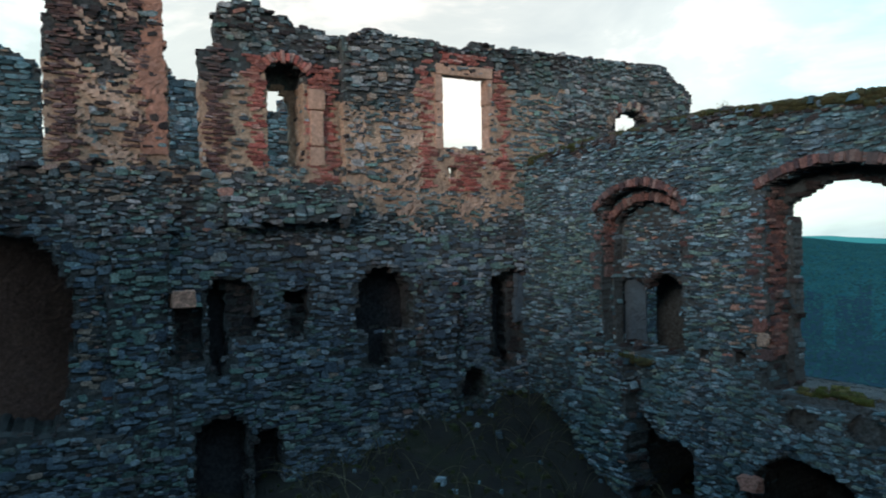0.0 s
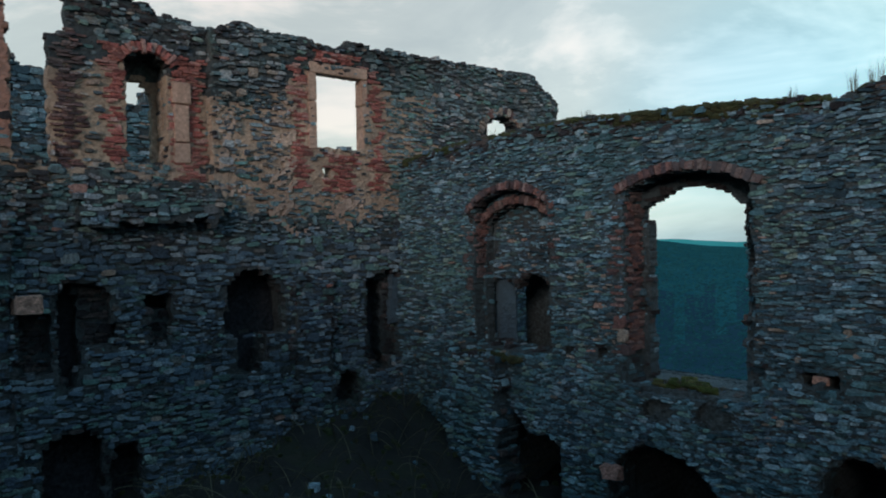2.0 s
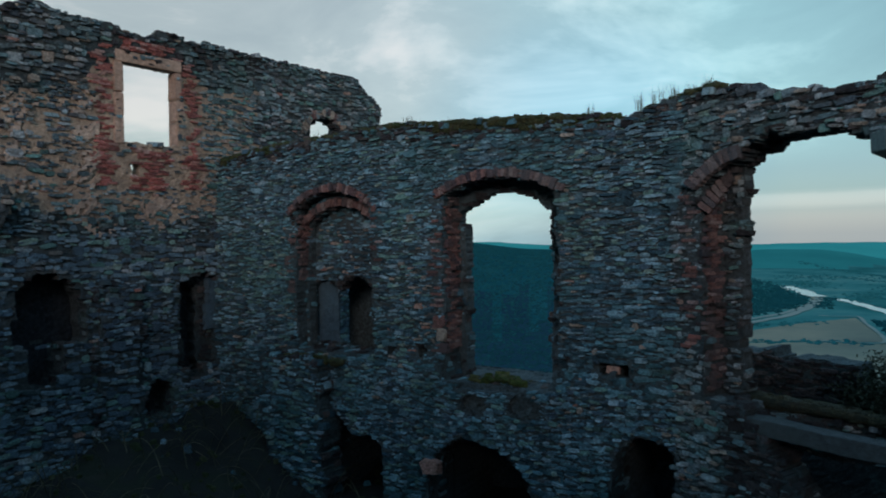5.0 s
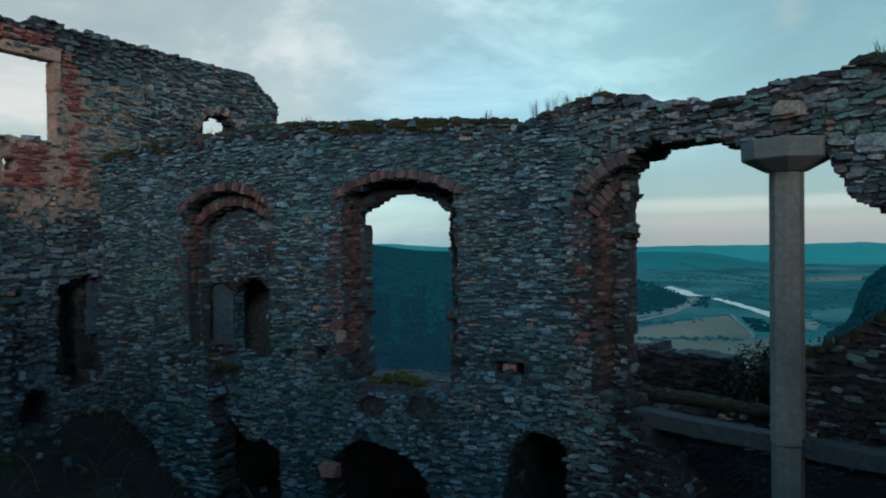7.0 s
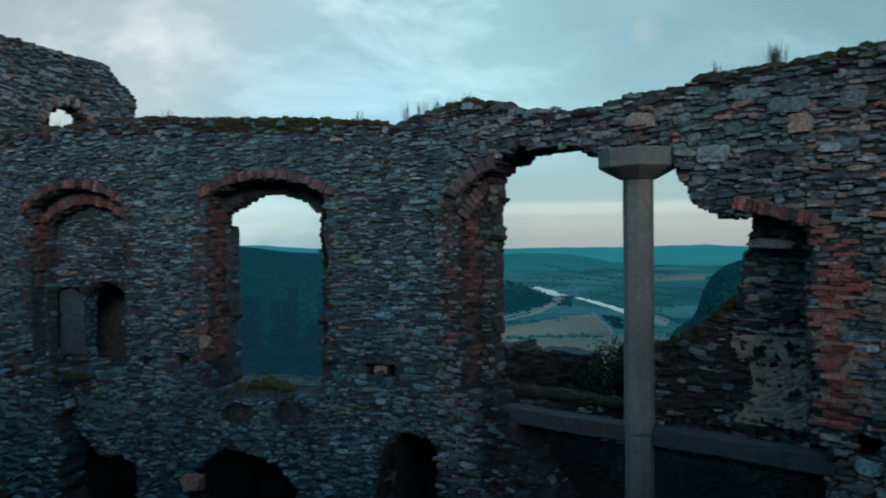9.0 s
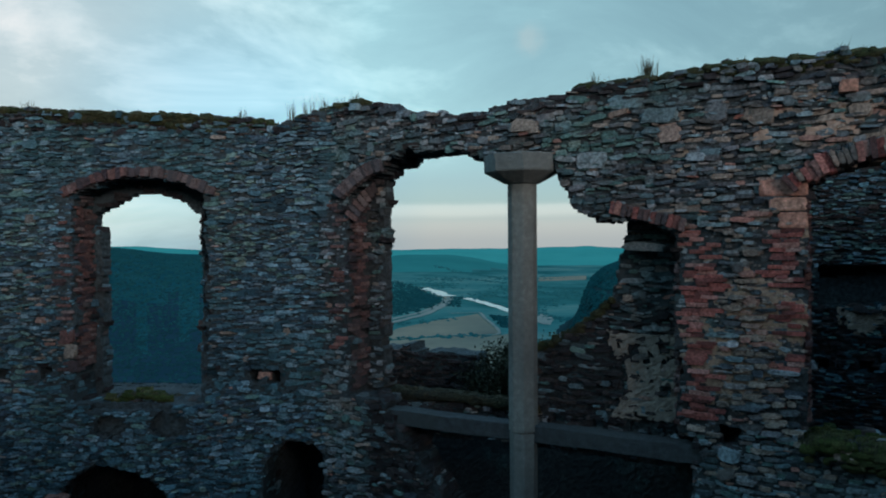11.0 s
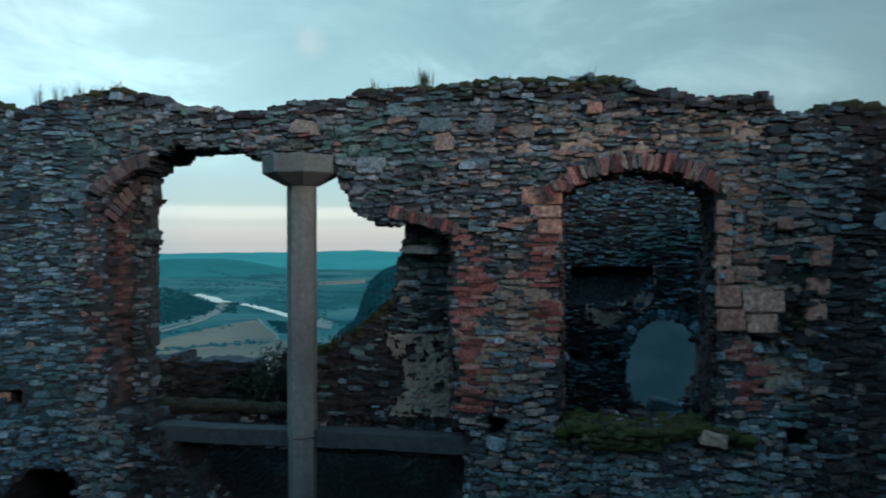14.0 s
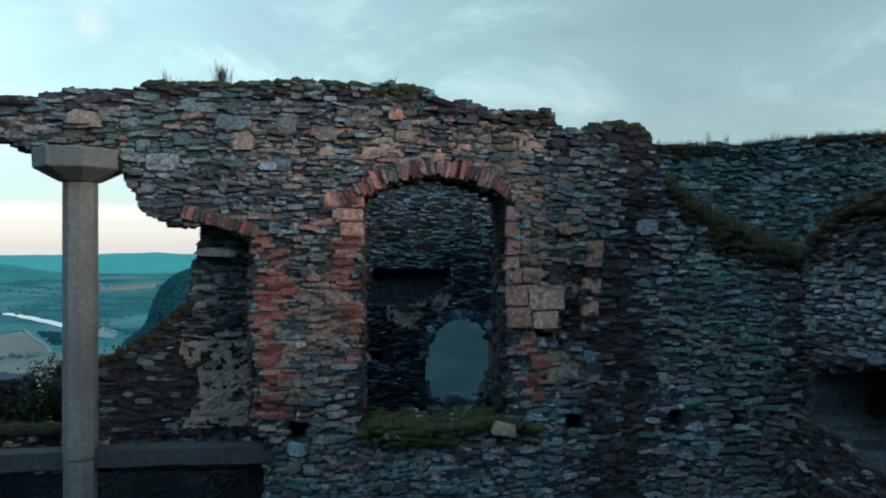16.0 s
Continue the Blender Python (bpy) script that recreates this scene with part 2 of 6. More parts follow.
STRAW = masonry_material("dry_grass", [(0.0, (0.05, 0.055, 0.035)), (0.6, (0.10, 0.095, 0.06)), (1.0, (0.18, 0.16, 0.11))], (0.07, 0.07, 0.03), 0.3, 30.0, 1.0)
LEAF = masonry_material("dark_bush_leaves", [(0.0, (0.022, 0.032, 0.018)), (1.0, (0.050, 0.058, 0.030))], (0.03, 0.04, 0.025), 0.3, 30.0, 0.8)


def soil_material():
    m, t, b = material("courtyard_soil")
    p = place_of(t)
    a = noise_node(t, 1.3, 6, 0.65, p)
    col = ramp_node(t, [(0.3, (0.012, 0.012, 0.012)), (0.5, (0.021, 0.020, 0.019)), (0.62, (0.020, 0.023, 0.015)), (0.75, (0.036, 0.032, 0.028))], a)
    link(t, col, b.inputs["Base Color"])
    b.inputs["Roughness"].default_value = 1.0
    bump(t, b, noise_node(t, 9, 6, 0.7, p), 0.8, 0.08)
    return m


def land_material(name, stops, scale, mark=0.0):
    m, t, b = material(name)
    p = place_of(t)
    col = ramp_node(t, stops, noise_node(t, scale, 8, 0.62, p))
    link(t, col, b.inputs["Base Color"])
    b.inputs["Roughness"].default_value = 1.0
    b.inputs["Specular IOR Level"].default_value = 0.0
    if mark:
        bump(t, b, noise_node(t, scale * 3, 6, 0.7, p), 1.0, mark)
    return m


SOIL = soil_material()
# distance haze is mixed into these land colours, most in the far hills
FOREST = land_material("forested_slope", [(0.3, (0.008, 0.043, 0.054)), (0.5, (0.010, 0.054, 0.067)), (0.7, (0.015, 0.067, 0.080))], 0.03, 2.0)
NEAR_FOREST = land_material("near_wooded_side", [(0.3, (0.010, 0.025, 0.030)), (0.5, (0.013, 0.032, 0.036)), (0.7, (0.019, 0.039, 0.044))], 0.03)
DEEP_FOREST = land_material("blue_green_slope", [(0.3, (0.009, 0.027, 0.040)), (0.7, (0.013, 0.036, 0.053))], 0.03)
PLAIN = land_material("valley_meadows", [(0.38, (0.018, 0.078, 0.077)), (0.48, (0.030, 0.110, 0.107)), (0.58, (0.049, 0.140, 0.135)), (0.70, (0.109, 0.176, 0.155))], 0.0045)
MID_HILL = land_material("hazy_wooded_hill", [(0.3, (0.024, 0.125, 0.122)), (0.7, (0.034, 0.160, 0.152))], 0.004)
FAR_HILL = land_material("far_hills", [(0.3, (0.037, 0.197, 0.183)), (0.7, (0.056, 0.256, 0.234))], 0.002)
FIELD = land_material("stubble_field", [(0.3, (0.135, 0.129, 0.105)), (0.5, (0.167, 0.155, 0.121)), (0.7, (0.215, 0.182, 0.137))], 0.012)
TRACK = land_material("pale_track", [(0.3, (0.156, 0.174, 0.159)), (0.7, (0.215, 0.224, 0.195))], 0.05)


def river_material():
    m, t, b = material("river_water")
    b.inputs["Base Color"].default_value = (0.17, 0.25, 0.28, 1)
    b.inputs["Roughness"].default_value = 0.12
    b.inputs["Specular IOR Level"].default_value = 0.8
    return m


RIVER = river_material()


# ---- mesh helpers ----
rng = np.random.default_rng(7)


def mesh_of(name, verts, faces, mats, index=None, smooth=False):
    me = bpy.data.meshes.new(name)
    me.from_pydata([tuple(v) for v in np.asarray(verts, float).tolist()], [], faces)
    for m in mats:
        me.materials.append(m)
    if index is not None:
        me.polygons.foreach_set("material_index", np.asarray(index, np.int32))
    if smooth:
        me.polygons.foreach_set("use_smooth", np.ones(len(me.polygons), bool))
    me.update()
    return me


def part(name, me, parent, label="", matrix=None, kind=""):
    ob = new(name, me)
    ob.parent = parent
    if matrix is not None:
        ob.matrix_basis = matrix
    return tagged(ob, label, kind=kind)


def bm_mesh(name, bm, mats, smooth=False):
    me = bpy.data.meshes.new(name)
    bm.to_mesh(me)
    bm.free()
    for m in mats:
        me.materials.append(m)
    if smooth:
        me.polygons.foreach_set("use_smooth", np.ones(len(me.polygons), bool))
    return me


RING = 8


def stone_shapes(n, gen, square=0.0):
    """Outline of n stones as an eight-cornered irregular slab, unit size, in three rings."""
    base = np.array([(-0.5, -0.28), (-0.34, -0.5), (0.34, -0.5), (0.5, -0.28), (0.5, 0.28), (0.34, 0.5), (-0.34, 0.5), (-0.5, 0.28)])
    full = np.array([(-0.5, -0.44), (-0.46, -0.5), (0.46, -0.5), (0.5, -0.44), (0.5, 0.44), (0.46, 0.5), (-0.46, 0.5), (-0.5, 0.44)])
    base = base * (1 - square) + full * square
    mid = base[None] * 1.06 + gen.uniform(-0.09, 0.09, (n, RING, 2)) * (1 - 0.75 * square)
    front = base[None] * gen.uniform(0.76, 0.95, (n, 1, 1)) ** (1 - 0.7 * square) + gen.uniform(-0.10, 0.10, (n, RING, 2)) * (1 - 0.75 * square)
    return mid, front


def slab_faces(n):
    """Faces of n slabs of two rings of RING corners each."""
    k = np.arange(RING)
    j = (k + 1) % RING
    quads = np.stack([k, j, j + RING, k + RING], 1)
    off = (np.arange(n) * 2 * RING)[:, None, None]
    return (quads[None] + off).reshape(-1, 4).tolist(), (np.arange(RING, 2 * RING)[None] + off[:, 0]).tolist()


def slabs(centre, along, up, out, width, height, proud, gen, square=0.0, tilt=0.25):
    """Vertices of n slabs on a face: centres on the face, axes along, up and out of it."""
    n = len(centre)
    mid, front = stone_shapes(n, gen, square)
    lean = gen.uniform(-tilt, tilt, (n, 2))
    turn = gen.normal(0, 0.11 * (1 - 0.8 * square), n)[:, None]
    size = np.stack([width, height], 1)[:, None]
    mid, front = (np.stack([f[..., 0] * np.cos(turn) - f[..., 1] * np.sin(turn), f[..., 0] * np.sin(turn) + f[..., 1] * np.cos(turn)], -1) / size for f in (mid * size, front * size))
    verts = np.empty((n, 2, RING, 3))
    for ring, (flat, depth) in enumerate(((mid, np.full((n, RING), -0.035)), (front, proud[:, None] * (1 + lean[:, :1] * front[:, :, 0] + lean[:, 1:] * front[:, :, 1] * 1.6)))):
        verts[:, ring] = (centre[:, None] + along[:, None] * (flat[:, :, :1] * width[:, None, None]) + up[:, None] * (flat[:, :, 1:] * height[:, None, None])
                          + out[:, None] * depth[:, :, None])
    return verts.reshape(-1, 3)


def slab_mesh(name, groups, mats):
    """One joined mesh from groups of (vertices of slabs, material index)."""
    verts, quads, tops, iq, it, start = [], [], [], [], [], 0
    for v, index in groups:
        n = len(v) // (2 * RING)
        q, t = slab_faces(n)
        verts.append(v)
        quads += (np.array(q) + start).tolist()
        tops += (np.array(t) + start).tolist()
        iq.append(np.repeat(np.broadcast_to(index, (n,)), RING))
        it.append(np.broadcast_to(index, (n,)))
        start += len(v)
    return mesh_of(name, np.concatenate(verts), quads + tops, mats, np.concatenate(iq + it))


# single loose pieces share these few meshes
def piece_pool(name, mat, count, square, proud=1.0):
    pool = []
    for _ in range(count):
        z = np.zeros((1, 3))
        v = slabs(z, np.array([[1.0, 0, 0]]), np.array([[0, 0, 1.0]]), np.array([[0, -1.0, 0]]), np.ones(1), np.ones(1), np.ones(1), rng, square)
        q, t = slab_faces(1)
        pool.append(mesh_of(name, v, q + t, [mat]))
    return pool


STONE_POOL = piece_pool("stone", STONE, 14, 0.0)
HALL_POOL = piece_pool("stone", HALL_STONE, 14, 0.0)
WARM_POOL = piece_pool("stone", WARM, 10, 0.0)
DULL_POOL = piece_pool("brick", DULL_BRICK, 8, 0.7)
BRICK_POOL = piece_pool("brick", BRICK, 8, 0.88)
ASHLAR_POOL = piece_pool("dressed_stone", ASHLAR, 8, 0.85)


# ---- walls ----
def wall_frame(yaw, far):
    """A wall's frame: x to the right along its face, y away from the eye, z up from the eye's height."""
    a = radians(yaw)
    return Matrix.Translation((-math.sin(a) * far, math.cos(a) * far, EYE)) @ Matrix.Rotation(a, 4, "Z")


def line(points):
    xs, ys = zip(*points)
    return lambda u: np.interp(u, xs, ys)


def smooth_step(x):
    x = np.clip(x, 0, 1)
    return x * x * (3 - 2 * x)


def wobble(u, z, scale, size, seed):
    """A cheap smooth unevenness of a plane."""
    g = np.random.default_rng(seed)
    total = 0.0
    for k in range(5):
        a, b, c = g.uniform(-1, 1), g.uniform(-1, 1), g.uniform(0, 6.28)
        total = total + np.sin((a * u + b * z) * scale * (1 + 0.7 * k) * 3 + c) / (1 + 0.5 * k)
    return total * size / 2


def arch(u, z, u0, u1, sill, spring, crown):
    """Inside a segmental-arched opening."""
    mid, half = (u0 + u1) / 2, (u1 - u0) / 2
    rise = max(crown - spring, 1e-3)
    radius = (half * half + rise * rise) / (2 * rise)
    top = crown - radius + np.sqrt(np.maximum(radius * radius - (u - mid) ** 2, 0))
    return (u > u0) & (u < u1) & (z > sill) & (z < top)


def swell(u, z):
    """How far a face bulges out of its plane."""
    return 0.035 * np.sin(u * 0.9 + 0.7 * z) + 0.03 * np.sin(1.9 * z - 0.6 * u) + 0.02 * np.sin(3.7 * u + 2.2 * z)


def core(leaves, cell=0.11, ragged=0.035, seed=3):
    """Vertices and faces of a wall's rubble core out of leaves (solid(u, z), u0, u1, z0, z1, y0, y1), and the edges that it shows."""
    verts, faces, shown, start = [], [], [], 0
    g = np.random.default_rng(seed)
    for number, (solid, u0, u1, z0, z1, y0, y1) in enumerate(leaves):
        nu, nz = round((u1 - u0) / cell), round((z1 - z0) / cell)
        uc, zc = np.meshgrid(u0 + (np.arange(nu) + 0.5) * cell, z0 + (np.arange(nz) + 0.5) * cell, indexing="ij")
        m = np.zeros((nu + 2, nz + 2), bool)
        m[1:-1, 1:-1] = solid(uc, zc)
        gu, gz = np.meshgrid(u0 + np.arange(nu + 1) * cell, z0 + np.arange(nz + 1) * cell, indexing="ij")
        gu = gu + g.uniform(-ragged, ragged, gu.shape)
        gz = gz + g.uniform(-ragged, ragged, gz.shape)
        front = np.stack([gu, y0 + swell(gu, gz) + g.uniform(-0.012, 0.012, gu.shape), gz], -1).reshape(-1, 3)
        back = np.stack([gu, np.full_like(gu, y1), gz], -1).reshape(-1, 3)
        idx = (np.arange((nu + 1) * (nz + 1))).reshape(nu + 1, nz + 1) + start
        n = (nu + 1) * (nz + 1)
        i, k = np.nonzero(m[1:-1, 1:-1])
        a, b, c, d = idx[i, k], idx[i + 1, k], idx[i + 1, k + 1], idx[i, k + 1]
        faces += np.stack([a, b, c, d], 1).tolist()
        # the plain back: one long face for each run of cells in a row
        inner = m[1:-1, 1:-1]
        i0, k0 = np.nonzero(inner & ~m[:-2, 1:-1])
        i1, k1 = np.nonzero(inner & ~m[2:, 1:-1])
        i0, k0 = (v[np.lexsort((i0, k0))] for v in (i0, k0))
        i1, k1 = (v[np.lexsort((i1, k1))] for v in (i1, k1))
        faces += (np.stack([idx[i0, k0 + 1], idx[i1 + 1, k0 + 1], idx[i1 + 1, k0], idx[i0, k0]], 1) + n).tolist()
        for du, dz in ((1, 0), (-1, 0), (0, 1), (0, -1)):
            open_side = ~m[1 + du : nu + 1 + du, 1 + dz : nz + 1 + dz] & m[1:-1, 1:-1]
            i, k = np.nonzero(open_side)
            e = {(1, 0): (idx[i + 1, k], idx[i + 1, k + 1]), (-1, 0): (idx[i, k + 1], idx[i, k]), (0, 1): (idx[i + 1, k + 1], idx[i, k + 1]), (0, -1): (idx[i, k], idx[i + 1, k])}[du, dz]
            faces += np.stack([e[1], e[0], e[0] + n, e[1] + n], 1).tolist()
            real = (k > 2) & (i > 0) & (i < nu - 1)
            shown.append((uc[i, k][real] + du * cell / 2, zc[i, k][real] + dz * cell / 2, du, dz, y0, y1, number))
        verts += [front, back]
        start += 2 * n
    verts = np.concatenate(verts)
    used, inv = np.unique(np.array(faces).ravel(), return_inverse=True)
    return verts[used], inv.reshape(-1, 4).tolist(), shown


def uneven(z):
    """How a strip of bricks is toothed into the rubble beside it."""
    return 0.07 * np.sin(z * 3.1) + 0.06 * np.sign(np.sin(z * 11.0)) + 0.03 * np.sin(z * 23.0)


def coursed(region, u0, u1, z0, z1, gen, low, high, long, keep=1.0, wave=0.05):
    """Stones laid in uneven courses over a region: centre u, z, width, height."""
    us, zs, ws, hs = [], [], [], []
    z = z0
    while z < z1:
        h = gen.uniform(low, high)
        count = int((u1 - u0) / (h * 1.2)) + 4
        w = np.clip(h * gen.uniform(*long, count), low * 1.1, 0.62)
        right = u0 - gen.uniform(0, 0.3) + np.cumsum(w)
        u = right - w / 2
        rough = min(1.0, wave * 20)
        zz = z + h / 2 + wave * (np.sin(u * 1.3 + z) + 0.6 * np.sin(u * 3.1 + 2 * z)) + gen.uniform(-0.045, 0.045, count) * rough
        hh = h * (1 - 0.35 * rough * gen.uniform(0, 1, count)) * np.where(gen.uniform(0, 1, count) < 0.12 * rough, gen.uniform(1.5, 2.4, count), 1.0)
        us.append(u), zs.append(zz), ws.append(w * gen.uniform(0.92, 1.05, count)), hs.append(hh)
        z += h
    u, z, w, h = (np.concatenate(x) for x in (us, zs, ws, hs))
    ok = region(u, z) & region(u - w * 0.38, z) & region(u + w * 0.38, z) & region(u, z + 0.3 * h) & (u > u0) & (u < u1)
    if callable(keep):
        ok &= gen.uniform(0, 1, len(u)) < keep(u, z)
    else:
        ok &= gen.uniform(0, 1, len(u)) < keep
    return u[ok], z[ok], w[ok], h[ok]


def face_slabs(u, z, w, h, y, gen, proud=(0.0, 0.078), square=0.0, shrink=(0.95, 1.10)):
    n = len(u)
    w, h = w * gen.uniform(*shrink, n), h * gen.uniform(*shrink, n)
    one = np.ones((n, 1))
    return slabs(np.stack([u, y + swell(u, z), z], 1), one * [1, 0, 0], one * [0, 0, 1], one * [0, -1, 0], w, h, gen.uniform(*proud, n), gen, square)


def edge_slabs(shown, gen, darkened, proud=(0.02, 0.10), skip=0.15, leaves=(0, 1)):
    """Stones on the broken edges of a wall: in the reveals, along the top; shade-dark ones under the arches."""
    out = []
    for u, z, du, dz, y0, y1, number in shown:
        if number not in leaves:
            continue
        rows = max(1, int((y1 - y0) / 0.3))
        for r in range(rows):
            ok = gen.uniform(0, 1, len(u)) > skip
            n = int(ok.sum())
            if not n:
                continue
            y = y0 + (r + gen.uniform(0.25, 0.75, n)) * (y1 - y0) / rows
            sink = gen.uniform(0.02, 0.09, n)
            c = np.stack([u[ok] - du * sink, y, z[ok] - dz * sink + gen.uniform(-0.03, 0.03, n)], 1)
            one = np.ones((n, 1))
            along, up, face = (one * [0, 1, 0], one * [0, 0, 1], one * [du, 0, 0]) if du else (one * [1, 0, 0], one * [0, 1, 0], one * [0, 0, dz])
            w = gen.uniform(0.18, 0.38, n) if du else gen.uniform(0.12, 0.25, n)
            h = gen.uniform(0.05, 0.12, n) if du else gen.uniform(0.18, 0.34, n)
            # shade by colour: soffits all dark, sides often; tops at least half dark
            out.append((slabs(c, along, up, face, w, h, gen.uniform(*proud, n) * (1.0 if dz > 0 else 0.55), gen, 0.1), 5 if dz < 0 else np.where(gen.uniform(0, 1, n) < np.maximum(darkened(u[ok], z[ok]), 0.35 if du else 0.5), 5, 0)))
    return out


def loose_pieces(wall, name, pool, u, z, w, h, y, gen, proud=(0.03, 0.08)):
    """Pieces of a wall's face that are objects of their own."""
    for k in range(len(u)):
        p = gen.uniform(*proud)
        part(name, pool[int(gen.integers(len(pool)))], wall, "", Matrix.LocRotScale((u[k], y + swell(u[k], z[k]), z[k]), Euler((0, gen.uniform(-0.04, 0.04), 0)), (w[k], p, h[k])))


def voussoirs(wall, u0, u1, spring, crown, y, gen, length=0.26, thick=0.085, deep=0.12, pool=None, name="brick", ends=0.12):
    """The ring of bricks or stones over an arched opening."""
    mid, half, rise = (u0 + u1) / 2, (u1 - u0) / 2, max(crown - spring, 1e-3)
    radius = (half * half + rise * rise) / (2 * rise)
    reach = math.asin(min(1, half / radius)) + ends / radius
    count = int(2 * reach * radius / thick)
    for k in range(count + 1):
        a = -reach + 2 * reach * k / count
        r = radius + length / 2 + gen.uniform(-0.015, 0.02)
        place = (mid + r * math.sin(a), y, crown - radius + r * math.cos(a))
        part(name, (pool or BRICK_POOL)[int(gen.integers(len(pool or BRICK_POOL)))], wall, "",
             Matrix.LocRotScale(place, Euler((0, a + gen.uniform(-0.09, 0.09), 0)), (thick * gen.uniform(0.9, 1.22), deep * gen.uniform(0.5, 1.1), length * gen.uniform(0.72, 1.2))))


def build_wall(name, frame_of, leaves, faces, label, seed, near=None, cell=0.11, zones=(), edge_skip=0.2, category="wall", edges=(0, 1), warm=lambda u, z: 0.06 + 0 * u, limed=None, darkened=lambda u, z: 0 * u, lichen=lambda u, z: 0 * u, shade_blue=lambda u, z: 0 * u, stone=STONE, pool=STONE_POOL, mortar=MORTAR, course=(0.034, 0.084, (1.5, 4.6)), pins=()):
    """A ruined wall: core, stones on its faces, stones in its edges. faces: (region, u0, u1, z0, z1, y, keep). zones: (region, u0, u1, z0, z1, y, kind)."""
    gen = np.random.default_rng(seed)
    v, f, shown = core(leaves, cell, cell * 0.33, seed)
    index = None
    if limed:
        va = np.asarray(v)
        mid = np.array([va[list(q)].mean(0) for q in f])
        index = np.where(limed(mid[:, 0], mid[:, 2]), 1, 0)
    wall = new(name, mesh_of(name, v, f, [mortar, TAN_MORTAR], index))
    wall.matrix_world = frame_of
    tagged(wall, label, category, kind="structure")

    def zoned(u, z, y):
        inside = np.zeros(np.shape(u), bool)
        for region, u0, u1, z0, z1, yy, kind in zones:
            if abs(yy - y) < 0.05:
                inside |= region(u, z) & (u > u0 + uneven(z + u0)) & (u < u1 + uneven(z * 1.3 + u1)) & (z > z0) & (z < z1)
        return inside

    groups, single, own_pool = [], 0, pool
    for region, u0, u1, z0, z1, y, keep, *shape in faces:
        free = lambda u, z, region=region, y=y: region(u, z) & ~zoned(u, z, y)
        u, z, w, h = coursed(free, u0, u1, z0, z1, gen, *(shape[0] if shape else course), keep)
        one = np.zeros(len(u), bool)
        if near and single < 290:
            one = (u > near[0]) & (u < near[1]) & (z > near[2]) & (z < near[3])
            one &= np.cumsum(one) <= 290 - single
            single += int(one.sum())
            tint = gen.uniform(0, 1, len(u)) < warm(u, z)
            for pool, chosen in ((own_pool, one & ~tint), (WARM_POOL, one & tint)):
                loose_pieces(wall, "stone", pool, u[chosen], z[chosen], w[chosen], h[chosen], y, gen)
        u, z, w, h = u[~one], z[~one], w[~one], h[~one]
        groups.append((face_slabs(u, z, w, h, y, gen), np.where(gen.uniform(0, 1, len(u)) < darkened(u, z), 5, np.where(gen.uniform(0, 1, len(u)) < warm(u, z), 3, np.where(gen.uniform(0, 1, len(u)) < lichen(u, z), 6, np.where(gen.uniform(0, 1, len(u)) < shade_blue(u, z), 7, 0))))))
    # small pinning stones pressed into the joints
    for region, u0, u1, z0, z1, y in pins:
        u, z, w, h = coursed(region, u0, u1, z0, z1, gen, 0.028, 0.055, (1.4, 3.6), 0.8)
        groups.append((face_slabs(u, z, w, h, y, gen, (-0.012, 0.014)), np.where(gen.uniform(0, 1, len(u)) < darkened(u, z), 5, np.where(gen.uniform(0, 1, len(u)) < 0.6 * warm(u, z), 3, np.where(gen.uniform(0, 1, len(u)) < shade_blue(u, z), 7, 0)))))
    bricks = 0
    for region, u0, u1, z0, z1, y, kind in zones:
        inside = lambda u, z, r=region, a=(u0, u1, z0, z1): r(u, z) & (u > a[0] + uneven(z + a[0])) & (u < a[1] + uneven(z * 1.3 + a[1])) & (z > a[2]) & (z < a[3])
        u, z, w, h = coursed(inside, u0 - 0.1, u1 + 0.1, z0, z1, gen, 0.050, 0.062, (2.4, 5.0), 0.86, 0.012)
        pool, index, square = (BRICK_POOL, 1, 0.6) if kind == "brick" else (DULL_POOL, 4, 0.5)
        take = (np.arange(len(u)) < max(0, 280 - bricks)) & (np.arange(len(u)) < 110)
        bricks += int(take.sum())
        loose_pieces(wall, "brick", pool, u[take], z[take], w[take], h[take], y, gen, (0.018, 0.05))
        if (~take).any():
            groups.append((face_slabs(u[~take], z[~take], w[~take], h[~take], y, gen, (0.03, 0.07), square, (0.94, 1.0)), index))
    groups += edge_slabs(shown, gen, darkened, skip=edge_skip, leaves=edges)
    part("rubble_stones", slab_mesh("rubble_stones", groups, [stone, BRICK, ASHLAR, WARM, DULL_BRICK, SOOT_AND_SHADE, LICHEN_STONE, SHADE_BLUE_STONE]), wall, "dark slaty rubble stones in uneven courses", kind="stuff")
    return wall


BASE = -6.4
A_FRAME, B_FRAME, C_FRAME = wall_frame(30, 15.49), wall_frame(-56, 11.9), wall_frame(-77, 10.0)

# -- wall with the blind niche and the arched window --
B_TOP = line([(-15, 1.95), (-13.9, 2.1), (-12.2, 2.25), (-10.4, 2.30), (-9.0, 2.35), (-7.2, 2.24), (-5.6, 2.16), (-4.2, 2.01), (-3.55, 2.04), (-3.0, 2.17)])
B_PUTLOGS = (-9.1, -8.29, -5.14, -4.33, -3.96)


def b_niche(u, z):
    return arch(u, z, -11.9, -9.6, -2.62, 0.64, 1.05)


def b_niche_inner(u, z):
    return arch(u, z, -11.82, -9.72, -2.62, 0.30, 0.72)


def b_window(u, z):
    return arch(u, z, -7.70, -5.22, -2.92, 0.80, 1.10)


